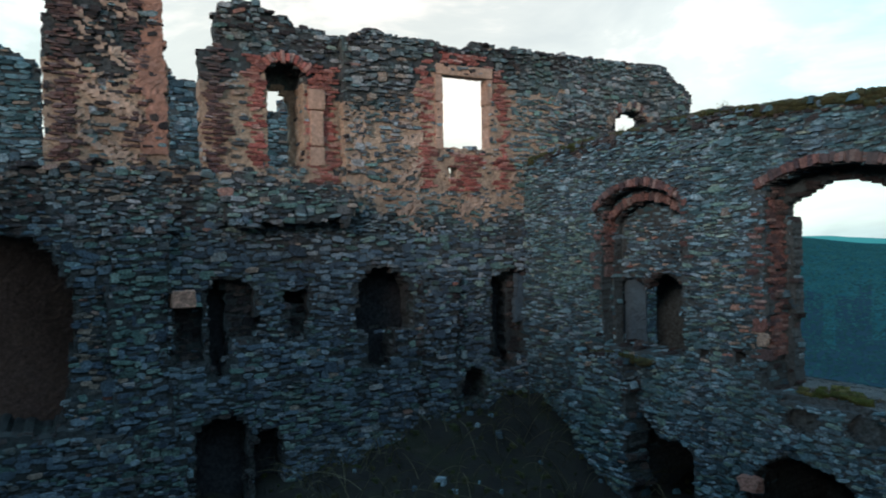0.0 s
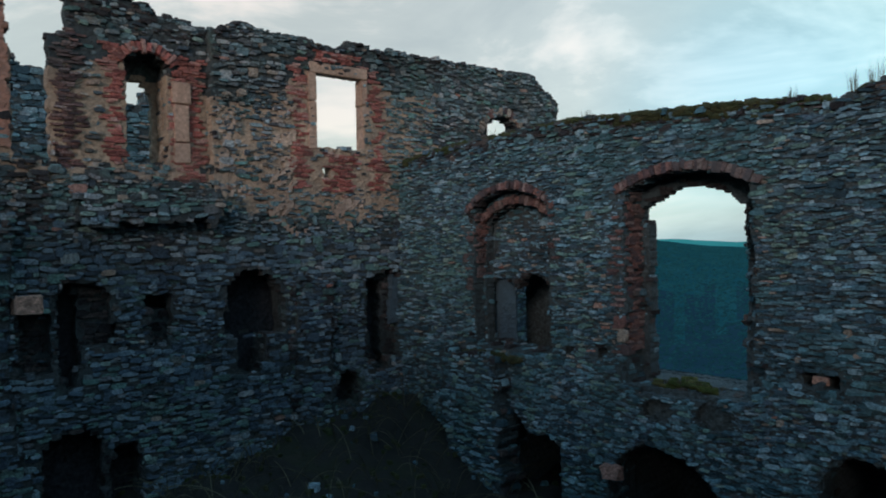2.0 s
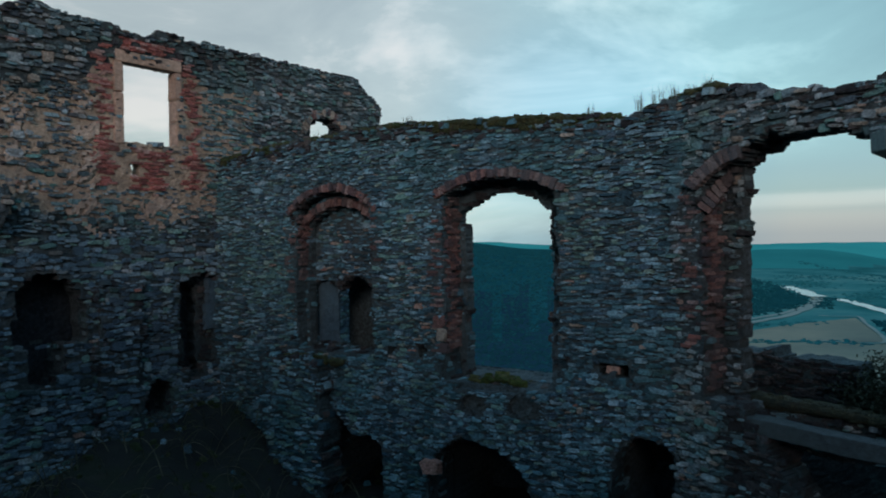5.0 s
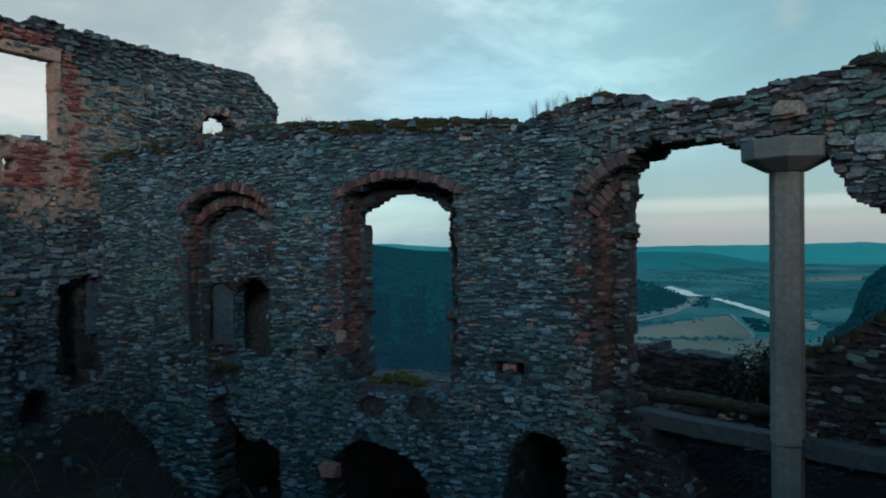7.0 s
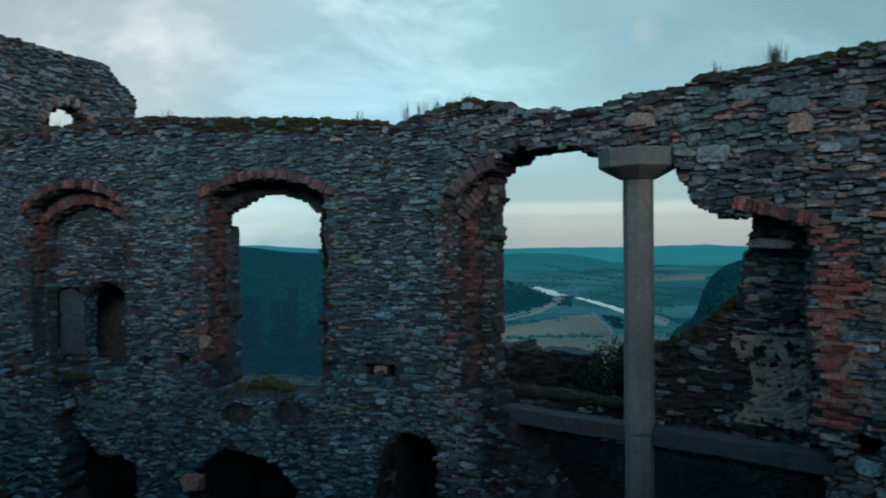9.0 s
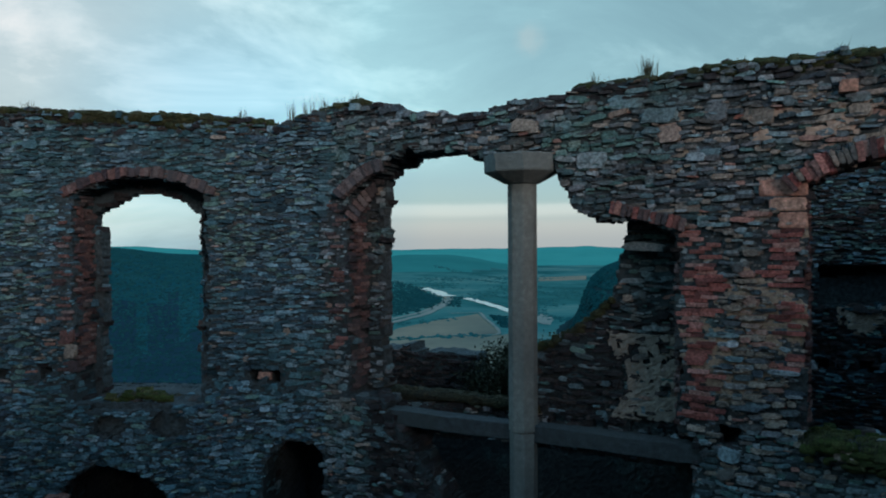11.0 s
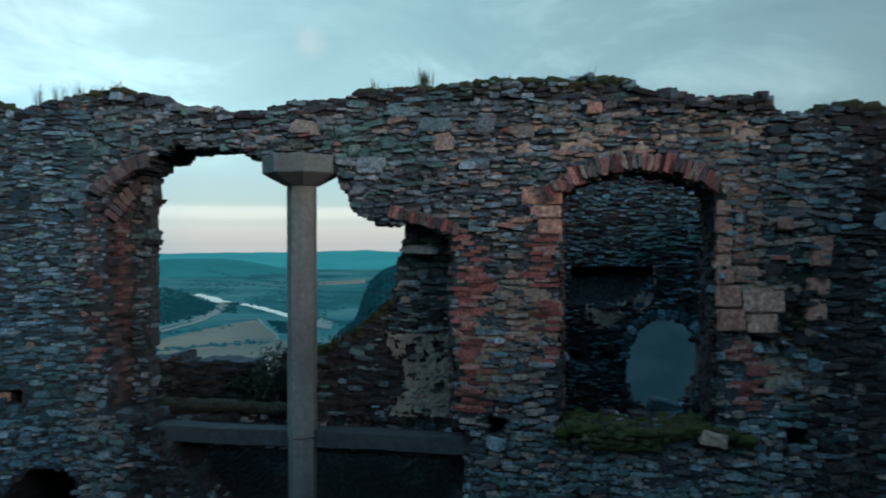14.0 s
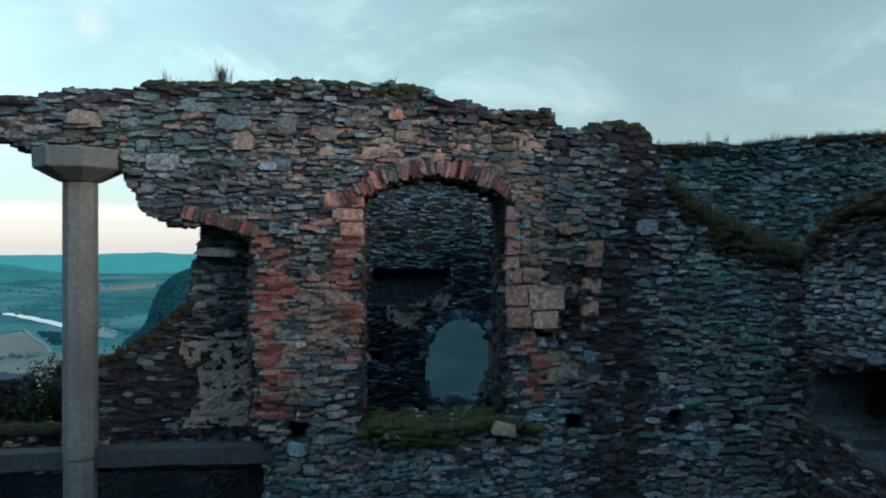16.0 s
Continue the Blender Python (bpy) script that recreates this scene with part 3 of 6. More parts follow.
def b_low(u, z):
    leaning = (u > -11.0) & (u < -9.3) & (z < -3.94 - 0.4 * (u + 10.85) + 0.06 * np.sin(7 * u))
    return arch(u, z, -8.1, -5.75, -9, -4.75, -4.05) | arch(u, z, -4.2, -2.8, -9, -4.1, -3.55) | leaning


def b_holes(u, z):
    hole = np.zeros(np.shape(u), bool)
    for p in B_PUTLOGS:
        hole |= (abs(u - p) < 0.11) & (abs(z + 2.44) < 0.12)
    return hole


def b_front(u, z):
    rough = wobble(u, z, 1.6, 0.07, 11)
    return (z < B_TOP(u) + rough) & ~b_niche(u + rough * 0.4, z) & ~b_window(u + rough * 0.4, z) & ~b_low(u + rough, z + rough) & ~b_holes(u, z)


def b_pier(u, z):
    rough = wobble(u, z, 3.0, 0.1, 13)
    return (u > -12.55 + rough + 0.35 * np.maximum(-4.3 - z, 0)) & (u < -10.75 + rough + 0.06 * (-2.8 - z)) & (z < -2.75 + rough)


def b_step(u, z):
    """The rougher, thicker lower part of the wall."""
    return b_front(u, z) & (z < -2.58 + wobble(u, z, 2.5, 0.12, 14)) & ~((u > -7.3) & (u < -5.8) & (z > -3.05)) & ~(((u + 6.95) / 0.3) ** 2 + ((z + 3.35) / 0.22) ** 2 < 1) & ~(((u + 5.85) / 0.34) ** 2 + ((z + 3.3) / 0.26) ** 2 < 1)


def b_back(u, z):
    rough = wobble(u, z, 2.1, 0.08, 12)
    through_window = arch(u + rough * 0.4, z, -7.64, -5.58, 0.2, 0.45, 0.86)
    through_window |= (u + rough * 0.3 > -7.52) & (u + rough * 0.4 < -5.58) & (z > -3.1 + 0.1 * np.sin(5 * u)) & (z < 0.3)
    return (z < B_TOP(u) + rough - 0.05) & ~through_window & ~arch(u + 0.4 * rough, z, -11.97, -11.1, -2.55, -1.3, -1.0) & ~arch(u + 0.8 * rough, z + 0.5 * rough, -11.14, -9.95, -2.6, -1.35, -0.9) & ~b_low(u, z)


def b_middle(u, z):
    """The recessed second order of the niche."""
    rough = wobble(u, z, 2.6, 0.06, 15)
    return ~b_niche_inner(u + 0.5 * rough, z + 0.5 * rough)


def b_lichen(u, z):
    return 0.12 + 0.5 * np.exp(-((u + 12.9) / 0.9) ** 2 - ((z + 0.6) / 1.0) ** 2) + 0.4 * np.exp(-((u + 8.7) / 0.5) ** 2 - ((z + 0.6) / 1.2) ** 2) + 0.45 * np.exp(-((u + 4.6) / 0.4) ** 2 - ((z - 0.2) / 1.0) ** 2) + 0.35 * np.exp(-((u + 11.4) / 0.5) ** 2 - ((z + 3.8) / 0.9) ** 2)


def b_warm(u, z):
    return 0.01 + 0.3 * np.exp(-((u + 8.1) / 0.5) ** 2 - ((z + 1.6) / 0.9) ** 2) + 0.2 * np.exp(-((u + 11.0) / 1.0) ** 2 - ((z + 1.2) / 1.2) ** 2) + 0.06 * np.exp(-((u + 5.0) / 0.3) ** 2)


wall_b = build_wall("wall_east", B_FRAME, [(b_front, -15.2, -3.0, BASE, 2.6, 0.0, 0.34), (b_back, -15.2, -3.0, BASE, 2.6, 0.6, 0.85),
                                          (lambda u, z: ~b_low(u, z) & (z < -3.2), -15.2, -3.0, BASE, -3.2, 0.85, 2.6), (lambda u, z: z < -3, -15.2, -2.6, BASE, -3.2, 2.6, 2.9),
                                          (b_pier, -13.2, -9.8, BASE, -2.6, -0.55, 0.05), (lambda u, z: z < 0, -12.2, -9.5, -3.2, -0.5, 2.2, 2.4), (lambda u, z: z > -0.8, -12.2, -9.5, -0.9, -0.5, 0.85, 2.3), (lambda u, z: u > -9.85, -9.9, -9.5, -3.2, -0.5, 0.85, 2.3), (b_step, -12.2, -3.0, BASE, -2.4, -0.14, 0.05),
                                          (lambda u, z: b_front(u, z) & ((u < -12.1) | (u > -9.5)), -15.2, -3.0, BASE, 2.6, 0.34, 0.6), (lambda u, z: b_middle(u, z) & (z < B_TOP(u)), -12.15, -9.45, -2.7, 2.6, 0.34, 0.6)],
                    [(b_front, -14.8, -3.05, -2.6, 2.6, 0.0, 0.97), (b_step, -12.2, -3.05, BASE, -2.45, -0.14, 0.95, (0.036, 0.095, (1.4, 3.8))), (b_front, -14.8, -12.1, BASE, -2.6, 0.0, 0.95),
                     (b_pier, -13.2, -9.8, BASE, -2.6, -0.55, 0.97), (lambda u, z: b_back(u, z) & b_niche_inner(u, z), -11.9, -9.4, -2.7, 1.1, 0.6, 0.9), (lambda u, z: b_middle(u, z) & b_niche(u, z), -12.0, -9.5, -2.6, 1.1, 0.34, 0.9)],
                    "ruined slate rubble wall with an arched window and a blind niche", 21, warm=b_warm, darkened=lambda u, z: 0.5 * smooth_step((z - B_TOP(u) + 0.45) / 0.4), lichen=b_lichen, cell=0.055, edge_skip=0.5, edges=(0, 1, 4, 9, 10), pins=((b_front, -13.5, -3.05, -2.6, 2.2, 0.0), (b_step, -10.5, -3.05, -4.9, -2.5, -0.14)), near=(-5.2, -3.1, -2.3, 2.3),
                    zones=[(b_front, -7.98, -7.68, -2.4, 0.75, 0.0, "dull"),
                           (b_front, -12.15, -11.88, -1.3, 0.6, 0.0, "dull"), (b_front, -9.62, -9.4, -0.6, 0.6, 0.0, "dull")])
gen_b = np.random.default_rng(5)
voussoirs(wall_b, -7.70, -5.22, 0.80, 1.10, 0.0, gen_b, 0.18, pool=DULL_POOL)
voussoirs(wall_b, -11.9, -9.6, 0.64, 1.05, 0.0, gen_b, 0.17, pool=DULL_POOL)
voussoirs(wall_b, -11.82, -9.72, 0.30, 0.72, 0.33, gen_b, 0.2, 0.1, pool=DULL_POOL, ends=0.0)

# -- wall with the concrete column and the tall arch --
C_TOP = line([(-7.3, 2.15), (-6.6, 2.28), (-5.88, 2.21), (-5.57, 2.08), (-4.67, 1.89), (-3.9, 1.94), (-2.99, 2.05), (-2.64, 2.10), (-1.31, 2.12), (-0.5, 2.20), (0.3, 2.15), (1.26, 2.18), (1.36, 1.98),
              (3.04, 1.90), (3.16, 1.71), (3.64, 1.59), (3.81, 1.72), (4.43, 1.70), (4.62, 1.55), (4.70, 1.06), (5.05, 0.60), (5.6, 0.28), (6.43, -0.10), (7.28, -0.35), (8.6, -0.4)])
C_HEAD = line([(-7.2, 0.6), (-6.62, 0.66), (-6.45, 0.86), (-6.2, 1.0), (-5.87, 1.25), (-5.5, 1.37), (-4.76, 1.36), (-4.2, 1.24), (-3.0, 1.20), (-2.91, 0.91), (-2.74, 0.57), (-2.65, 0.33), (-2.15, 0.20), (-1.7, 0.16), (-1.24, 0.0)])
C_APRON = line([(-6.3, -2.8), (-3.6, -2.8), (-3.45, -1.8), (-3.21, -1.72), (-2.65, -1.38), (-2.3, -1.02), (-2.22, -0.71), (-2.08, -0.28), (-2.02, 0.3), (-1.95, 3)])
C_PUTLOGS = (-0.58, 3.44, 5.02, 6.01)


def c_arch(u, z):
    return arch(u, z, 0.31, 2.40, -2.68, 0.58, 0.90)


def c_chase(u, z):
    """A shallow chase where stones have fallen out beside the arch, and two small sockets."""
    return (abs(u - 3.43 + 0.03 * np.sin(3 * z)) < 0.13 + 0.04 * np.sin(9 * z)) & (z > -1.5) & (z < -0.35) | (abs(u - 3.0) < 0.13) & (abs(z + 1.38) < 0.06) | (abs(u - 3.25) < 0.11) & (abs(z - 0.05) < 0.06)


def c_front(u, z):
    rough = wobble(u, z, 2.0, 0.06, 31)
    gap = (u > -6.62 + 0.4 * rough) & (u < -1.22 + rough) & (z < C_HEAD(u) + rough * 0.7) & (z > -2.72)
    void = (u > -5.75 - 0.75 * (z + 3.0)) & (u < -1.05 + rough) & (z <= -2.72)
    hole = np.zeros(np.shape(u), bool)
    for p in C_PUTLOGS:
        hole |= (abs(u - p) < 0.12) & (abs(z + 2.68) < 0.13)
    return (z < C_TOP(u) + rough) & ~gap & ~void & ~c_arch(u + 0.3 * rough, z) & ~hole & ~c_chase(u, z)


def c_back(u, z):
    rough = wobble(u, z, 2.3, 0.07, 32)
    gap = (u > -6.25 + rough * 0.6) & (u < -1.2) & (z < np.where(u < -2.0, C_HEAD(u) + rough, 9)) & (z > C_APRON(u) + rough)
    hole = np.zeros(np.shape(u), bool)
    for p in (-2.94, -2.36, -1.8, -1.35):
        hole |= (abs(u - p * 1.06) < 0.1) & (abs(z + 2.74 * 1.06) < 0.11)
    return (z < C_TOP(u) + rough - 0.05) & ~gap & ~c_arch(u + 0.3 * rough, z) & ~hole & ~((z < -3.36) & (u > -5.6) & (u < -1.1))


def c_seen(u, z):
    return c_back(u, z) & ~c_front(u, z)


def c_warm(u, z):
    return 0.09 + 0.62 * np.exp(-((u + 0.35) / 0.85) ** 2 - ((z + 1.1) / 1.7) ** 2) + 0.45 * np.exp(-((u - 1.0) / 2.0) ** 2 - ((z - 1.2) / 0.6) ** 2) + 0.65 * np.exp(-((u - 3.0) / 0.9) ** 2 - ((z + 0.8) / 1.6) ** 2)


def c_limed(u, z):
    edge = wobble(u, z, 1.7, 0.25, 47)
    return (u > -1.3 + edge) & (u < 3.6 + edge) & (z > -2.3) & (z < 1.7 + edge) & (wobble(u, z, 2.4, 1.0, 48) > 0.25)


def c_soot_and_shade(u, z):
    """A soot streak down the wall beside the arch, a smaller one over it, and other dark places."""
    # shade painted in the chase recess; darker also at corner, top and low gap
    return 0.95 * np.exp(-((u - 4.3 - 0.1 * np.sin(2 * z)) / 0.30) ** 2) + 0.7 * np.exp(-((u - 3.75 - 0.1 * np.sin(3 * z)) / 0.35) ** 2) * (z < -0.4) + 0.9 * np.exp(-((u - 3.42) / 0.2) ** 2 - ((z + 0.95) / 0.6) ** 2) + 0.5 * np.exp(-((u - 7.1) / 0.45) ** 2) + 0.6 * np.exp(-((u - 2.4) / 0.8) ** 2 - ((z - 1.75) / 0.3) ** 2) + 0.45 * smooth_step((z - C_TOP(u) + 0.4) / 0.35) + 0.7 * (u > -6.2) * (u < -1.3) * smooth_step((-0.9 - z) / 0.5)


def c_lichen(u, z):
    return 0.10 + 0.75 * np.exp(-((u - 5.5) / 0.75) ** 2 - ((z + 0.9) / 1.1) ** 2) + 0.4 * np.exp(-((u + 2.3) / 0.9) ** 2 - ((z - 1.2) / 0.5) ** 2) + 0.3 * np.exp(-((u - 6.3) / 0.5) ** 2 - ((z + 2.0) / 1.4) ** 2)


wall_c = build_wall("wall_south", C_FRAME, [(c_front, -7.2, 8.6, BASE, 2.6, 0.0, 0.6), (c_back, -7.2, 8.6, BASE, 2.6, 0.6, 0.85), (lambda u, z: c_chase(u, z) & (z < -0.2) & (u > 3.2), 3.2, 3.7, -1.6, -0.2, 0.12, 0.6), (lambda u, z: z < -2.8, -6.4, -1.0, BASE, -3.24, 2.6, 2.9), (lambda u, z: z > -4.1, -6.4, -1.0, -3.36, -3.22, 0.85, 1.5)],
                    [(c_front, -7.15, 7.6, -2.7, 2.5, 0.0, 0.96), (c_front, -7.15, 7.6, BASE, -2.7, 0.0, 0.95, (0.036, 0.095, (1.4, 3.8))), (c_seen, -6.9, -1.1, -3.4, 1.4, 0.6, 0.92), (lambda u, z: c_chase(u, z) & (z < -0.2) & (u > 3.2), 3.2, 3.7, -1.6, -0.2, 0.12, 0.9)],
                    "broken slate rubble wall with brick-edged openings and a tall arch", 22, warm=c_warm, cell=0.055, edge_skip=0.5, limed=c_limed, darkened=c_soot_and_shade, lichen=c_lichen, stone=HALL_STONE, pool=HALL_POOL, mortar=HALL_MORTAR, course=(0.032, 0.088, (1.4, 4.4)), pins=((c_front, -7.1, 7.2, -3.9, 2.2, 0.0),), near=(-1.2, 0.3, -2.6, 2.3),
                    zones=[(c_front, -6.93, -6.62, -1.45, 0.62, 0.0, "dull"), (c_front, -6.9, -6.64, -1.95, -1.45, 0.0, "brick"), (c_front, -1.24, -0.72 , -2.55, 0.05, 0.0, "brick"), (c_front, -0.10, 0.31, -1.75, 0.08, 0.0, "brick"),
                           (c_front, 2.55, 3.1, -2.35, -1.42, 0.0, "brick"),
                           (c_front, 3.1, 3.36, -0.35, 0.1, 0.0, "brick")])
gen_c = np.random.default_rng(6)
voussoirs(wall_c, 0.31, 2.40, 0.58, 0.90, 0.0, gen_c, 0.25, 0.066, pool=BRICK_POOL[:5] + DULL_POOL[:2] + WARM_POOL[:4])
for k in range(13):
    part("brick", (BRICK_POOL + DULL_POOL)[k * 5 % 16], wall_c, "", Matrix.LocRotScale((-2.1 + 0.078 * k, 0.0, 0.38 - 0.022 * k + float(gen_c.uniform(-0.012, 0.012))), Euler((0, 0.24 + float(gen_c.uniform(-0.08, 0.08)), 0)), (0.074, 0.07 + 0.05 * float(gen_c.uniform(0, 1)), 0.17 * float(gen_c.uniform(0.8, 1.15)))))
for k in range(12):
    a = k / 11
    part("brick", DULL_POOL[k % 8], wall_c, "", Matrix.LocRotScale((-6.74 + 0.78 * a, 0.0, 0.74 + 0.44 * math.sin(a * 1.4)), Euler((0, -0.95 + 0.7 * a, 0)), (0.085, 0.12, 0.22)))

for k in range(7):
    part("brick", DULL_POOL[(k * 3) % 8], wall_c, "", Matrix.LocRotScale((-6.60 + 0.035 * k, 0.1 + 0.06 * k, 0.36 + 0.085 * k), Euler((0, -0.9 + 0.08 * k, 0.5)), (0.09, 0.16, 0.24)))

# -- wall with the two upper windows --
S = 1.0357
A_TOP = line([(x * S, y * S) for x, y in [(-0.35, 1.0), (-0.3, 5.4), (1.72, 5.6), (1.84, 3.8), (1.86, 1.0), (2.46, 1.0), (2.48, 3.87), (2.77, 4.24), (2.77, 4.94), (3.38, 5.24), (4.34, 4.97), (5.76, 4.6), (6.25, 4.83), (7.41, 4.76),
              (8.02, 4.62), (9.23, 4.79), (12.09, 4.87), (13.9, 4.88), (15.54, 4.87), (15.88, 4.54), (16.45, 4.25), (16.6, 3.4), (16.65, 1.0)]])
A_LOW = line([(-6, 1.5), (-1.1, 1.5), (-0.2, 1.7), (1.9, 1.65), (3.0, 1.5), (5.5, 1.25), (5.8, 1.1), (5.82, 9)])


def a_windows(u, z):
    hit = arch(u, z, 4.06, 4.86, 1.72, 3.95, 4.10) | arch(u, z, 8.36, 9.72, 2.26, 4.12, 4.18)
    hit |= arch(u, z, 13.95, 15.35, 2.8, 3.2, 3.66) | (abs(u - 8.63) < 0.12) & (abs(z - 1.68) < 0.12)
    return hit


A_VOID = line([(-3.66, -0.22), (-2.68, -0.05), (-1.8, 0.03), (-0.91, 0.0), (-0.23, -0.26), (0.17, -0.63), (0.3, -1.4), (0.45, -6.0)])


def a_deep(u, z):
    """The openings of the lower storey that reach far into the wall."""
    dark = (u < A_VOID(z)) & (z > -3.62 + 0.1 * np.sin(3 * u)) & (z < 0.4)
    dark |= ((u - 2.79) / 0.21) ** 2 + (np.abs(z + 1.85) / 1.06) ** 3 < 1
    dark |= (u > 4.28) & (u < 4.8) & (z > -1.46 + 0.05 * np.sin(9 * u)) & (z < -1.15)
    dark |= arch(u, z, 5.95, 7.42, -2.2, -1.25, -0.66) | (u > 6.2) & (u < 6.82 + 0.1 * (z + 3)) & (z > -3.04) & (z < -2.25)
    dark |= arch(u, z, 9.73, 10.4, -2.63, -1.2, -1.0) | (u > 10.0) & (u < 10.4) & (z > -3.5) & (z < -2.55)
    dark |= ((u - 9.15) / 0.36) ** 2 + ((z + 3.8) / 0.42) ** 2 < 1
    dark |= arch(u, z, 2.2, 3.4, -9, -4.2, -3.75) | arch(u, z, 3.5, 4.08, -9, -4.5, -4.2)
    return dark


def a_niches(u, z):
    """All openings of the lower storey, the shallow ones too."""
    dark = a_deep(u, z) | arch(u, z, 2.6, 3.6, -2.15, -1.1, -0.74) | arch(u, z, 9.7, 10.95, -3.2, -1.15, -0.85)
    dark |= (u > 1.9) & (u < 2.46) & (z > -2.6) & (z < -1.36) | (u > 4.34) & (u < 4.75) & (z > -2.2) & (z < -1.2)
    return dark


def a_front(u, z):
    rough = wobble(u, z, 1.5, 0.09, 41)
    low = z < A_LOW(u) + rough
    return low & (z < np.maximum(A_TOP(u) + rough, np.where(u < 6, 1.75 + rough, -9))) & ~a_windows(u, z) & ~a_niches(u + 0.5 * rough, z + 0.5 * rough)


def a_base(u, z):
    rough = wobble(u, z, 1.5, 0.09, 41)
    return (z < 1.3) & ~a_deep(u + 0.5 * rough, z + 0.5 * rough)


def a_shallow(u, z):
    return a_base(u, z) & ~a_front(u, z)


def a_loop(u, z):
    """The outer half of the wall round the small loop window."""
    rough = wobble(u, z, 1.9, 0.10, 42)
    return (z < A_TOP(u + rough * 0.4) + rough - 0.1) & (((u - 14.80) / 0.47) ** 2 + ((z - 3.24) / 0.38) ** 2 > 1.1 + 0.07 * np.sin(5 * np.arctan2(z - 3.24, u - 14.80)))


def a_soot_and_shade(u, z):
    """Painted shade in the niche backs, soot on the broken end, darker top."""
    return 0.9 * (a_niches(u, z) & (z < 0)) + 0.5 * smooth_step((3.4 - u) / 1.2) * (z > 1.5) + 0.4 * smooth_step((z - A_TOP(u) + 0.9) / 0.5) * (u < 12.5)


def a_shade_blue(u, z):
    """Share of lower-storey rubble that gets the blue-grey tint of shade."""
    return 0.8 * smooth_step((0.9 - z) / 1.2)


def a_lichen(u, z):
    return 0.12 + 0.75 * np.exp(-((u - 1.25) / 0.55) ** 2 - ((z + 1.0) / 1.3) ** 2) + 0.6 * np.exp(-((u - 1.5) / 0.7) ** 2 - ((z + 4.4) / 0.8) ** 2) + 0.4 * np.exp(-((u - 4.6) / 0.8) ** 2 - ((z + 3.9) / 0.6) ** 2) + 0.4 * np.exp(-((u - 11.3) / 0.6) ** 2 - ((z + 0.3) / 0.9) ** 2) + 0.45 * np.exp(-((u - 4.3) / 1.1) ** 2 - ((z - 0.9) / 0.3) ** 2)


def a_upper(u, z):
    rough = wobble(u, z, 1.9, 0.10, 42)
    return (z < A_TOP(u + rough * 0.4) + rough) & (z > 0.8) & ~a_windows(u, z)


def a_blind(u, z):
    return z < 1.2


def a_inner(u, z):
    return (z < A_TOP(u) - 0.3) & ~arch(u, z, 3.9, 4.75, 1.0, 3.35, 3.62)


def a_roof(u, z):
    return z > 0.9


def a_ledge(u, z):
    rough = wobble(u, z, 2.4, 0.12, 43)
    return (u > 2.9 + rough) & (u < 5.75 + rough) & (z < 1.0 + rough) & (z > 0.42 + rough)


def a_strip(u, z):
    rough = wobble(u, z, 3.1, 0.1, 44)
    return (u > 7.6 + rough) & (u < 8.65 + rough) & (z < -0.95 + rough)


def a_pier(u, z):
    """The shallow pier beside the dark opening."""
    rough = wobble(u, z, 2.2, 0.1, 45)
    return (u > 0.72 + rough) & (u < 1.84 + rough + 0.25 * np.clip(-3.6 - z, 0, 1.2)) & (z < 0.35 + rough)


def a_talus(u, z):
    """Broken masonry standing out below the dark opening."""
    rough = wobble(u, z, 2.0, 0.14, 49)
    return (u < 1.0 + rough) & (z < -3.55 + rough - 0.35 * np.clip(u, 0, 1))


def a_cover(u, z):
    bare = np.exp(-((u - 7.4) / 2.6) ** 2 - ((z - 2.2) / 1.5) ** 2) + np.exp(-((u - 9.0) / 2.5) ** 2 - ((z - 0.9) / 0.7) ** 2)
    return 0.97 - 0.47 * np.clip(bare, 0, 1)


A_ZONES = [(a_upper, 3.55, 4.05, 1.6, 4.25, 0.3, "brick"), (a_upper, 4.87, 5.75, 1.2, 4.15, 0.3, "brick"), (a_front, 7.68, 8.16, 1.25, 4.45, 0.0, "brick"), (a_front, 9.92, 10.35, 1.25, 4.4, 0.0, "brick"),
           (a_front, 8.4, 9.58, 1.2, 2.2, 0.0, "brick"), (a_front, 8.1, 9.9, 4.42, 4.7, 0.0, "brick"), (a_upper, -0.35, 0.3, 1.6, 5.6, 0.3, "dull"), (a_upper, 1.12, 1.55, 1.6, 5.6, 0.3, "dull"), (a_upper, 2.5, 3.2, 1.5, 4.4, 0.3, "dull")]


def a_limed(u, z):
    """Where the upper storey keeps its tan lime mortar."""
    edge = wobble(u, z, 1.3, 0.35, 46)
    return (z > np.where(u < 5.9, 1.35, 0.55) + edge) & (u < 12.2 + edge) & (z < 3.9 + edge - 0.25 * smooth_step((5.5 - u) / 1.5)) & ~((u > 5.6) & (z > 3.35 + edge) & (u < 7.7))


def a_warm(u, z):
    upper = smooth_step((z - 0.3) / 1.2) * smooth_step((12.5 - u) / 2.5)
    return 0.012 + 0.05 * upper + 0.20 * upper * (0.6 + 0.4 * np.sin(u * 1.1 + z * 2)) * smooth_step((4.2 - z) / 0.8) + 0.6 * np.exp(-((u - 0.3) / 0.3) ** 2 - ((z + 2.0) / 1.3) ** 2) + 0.02 * smooth_step((u - 12) / 2)


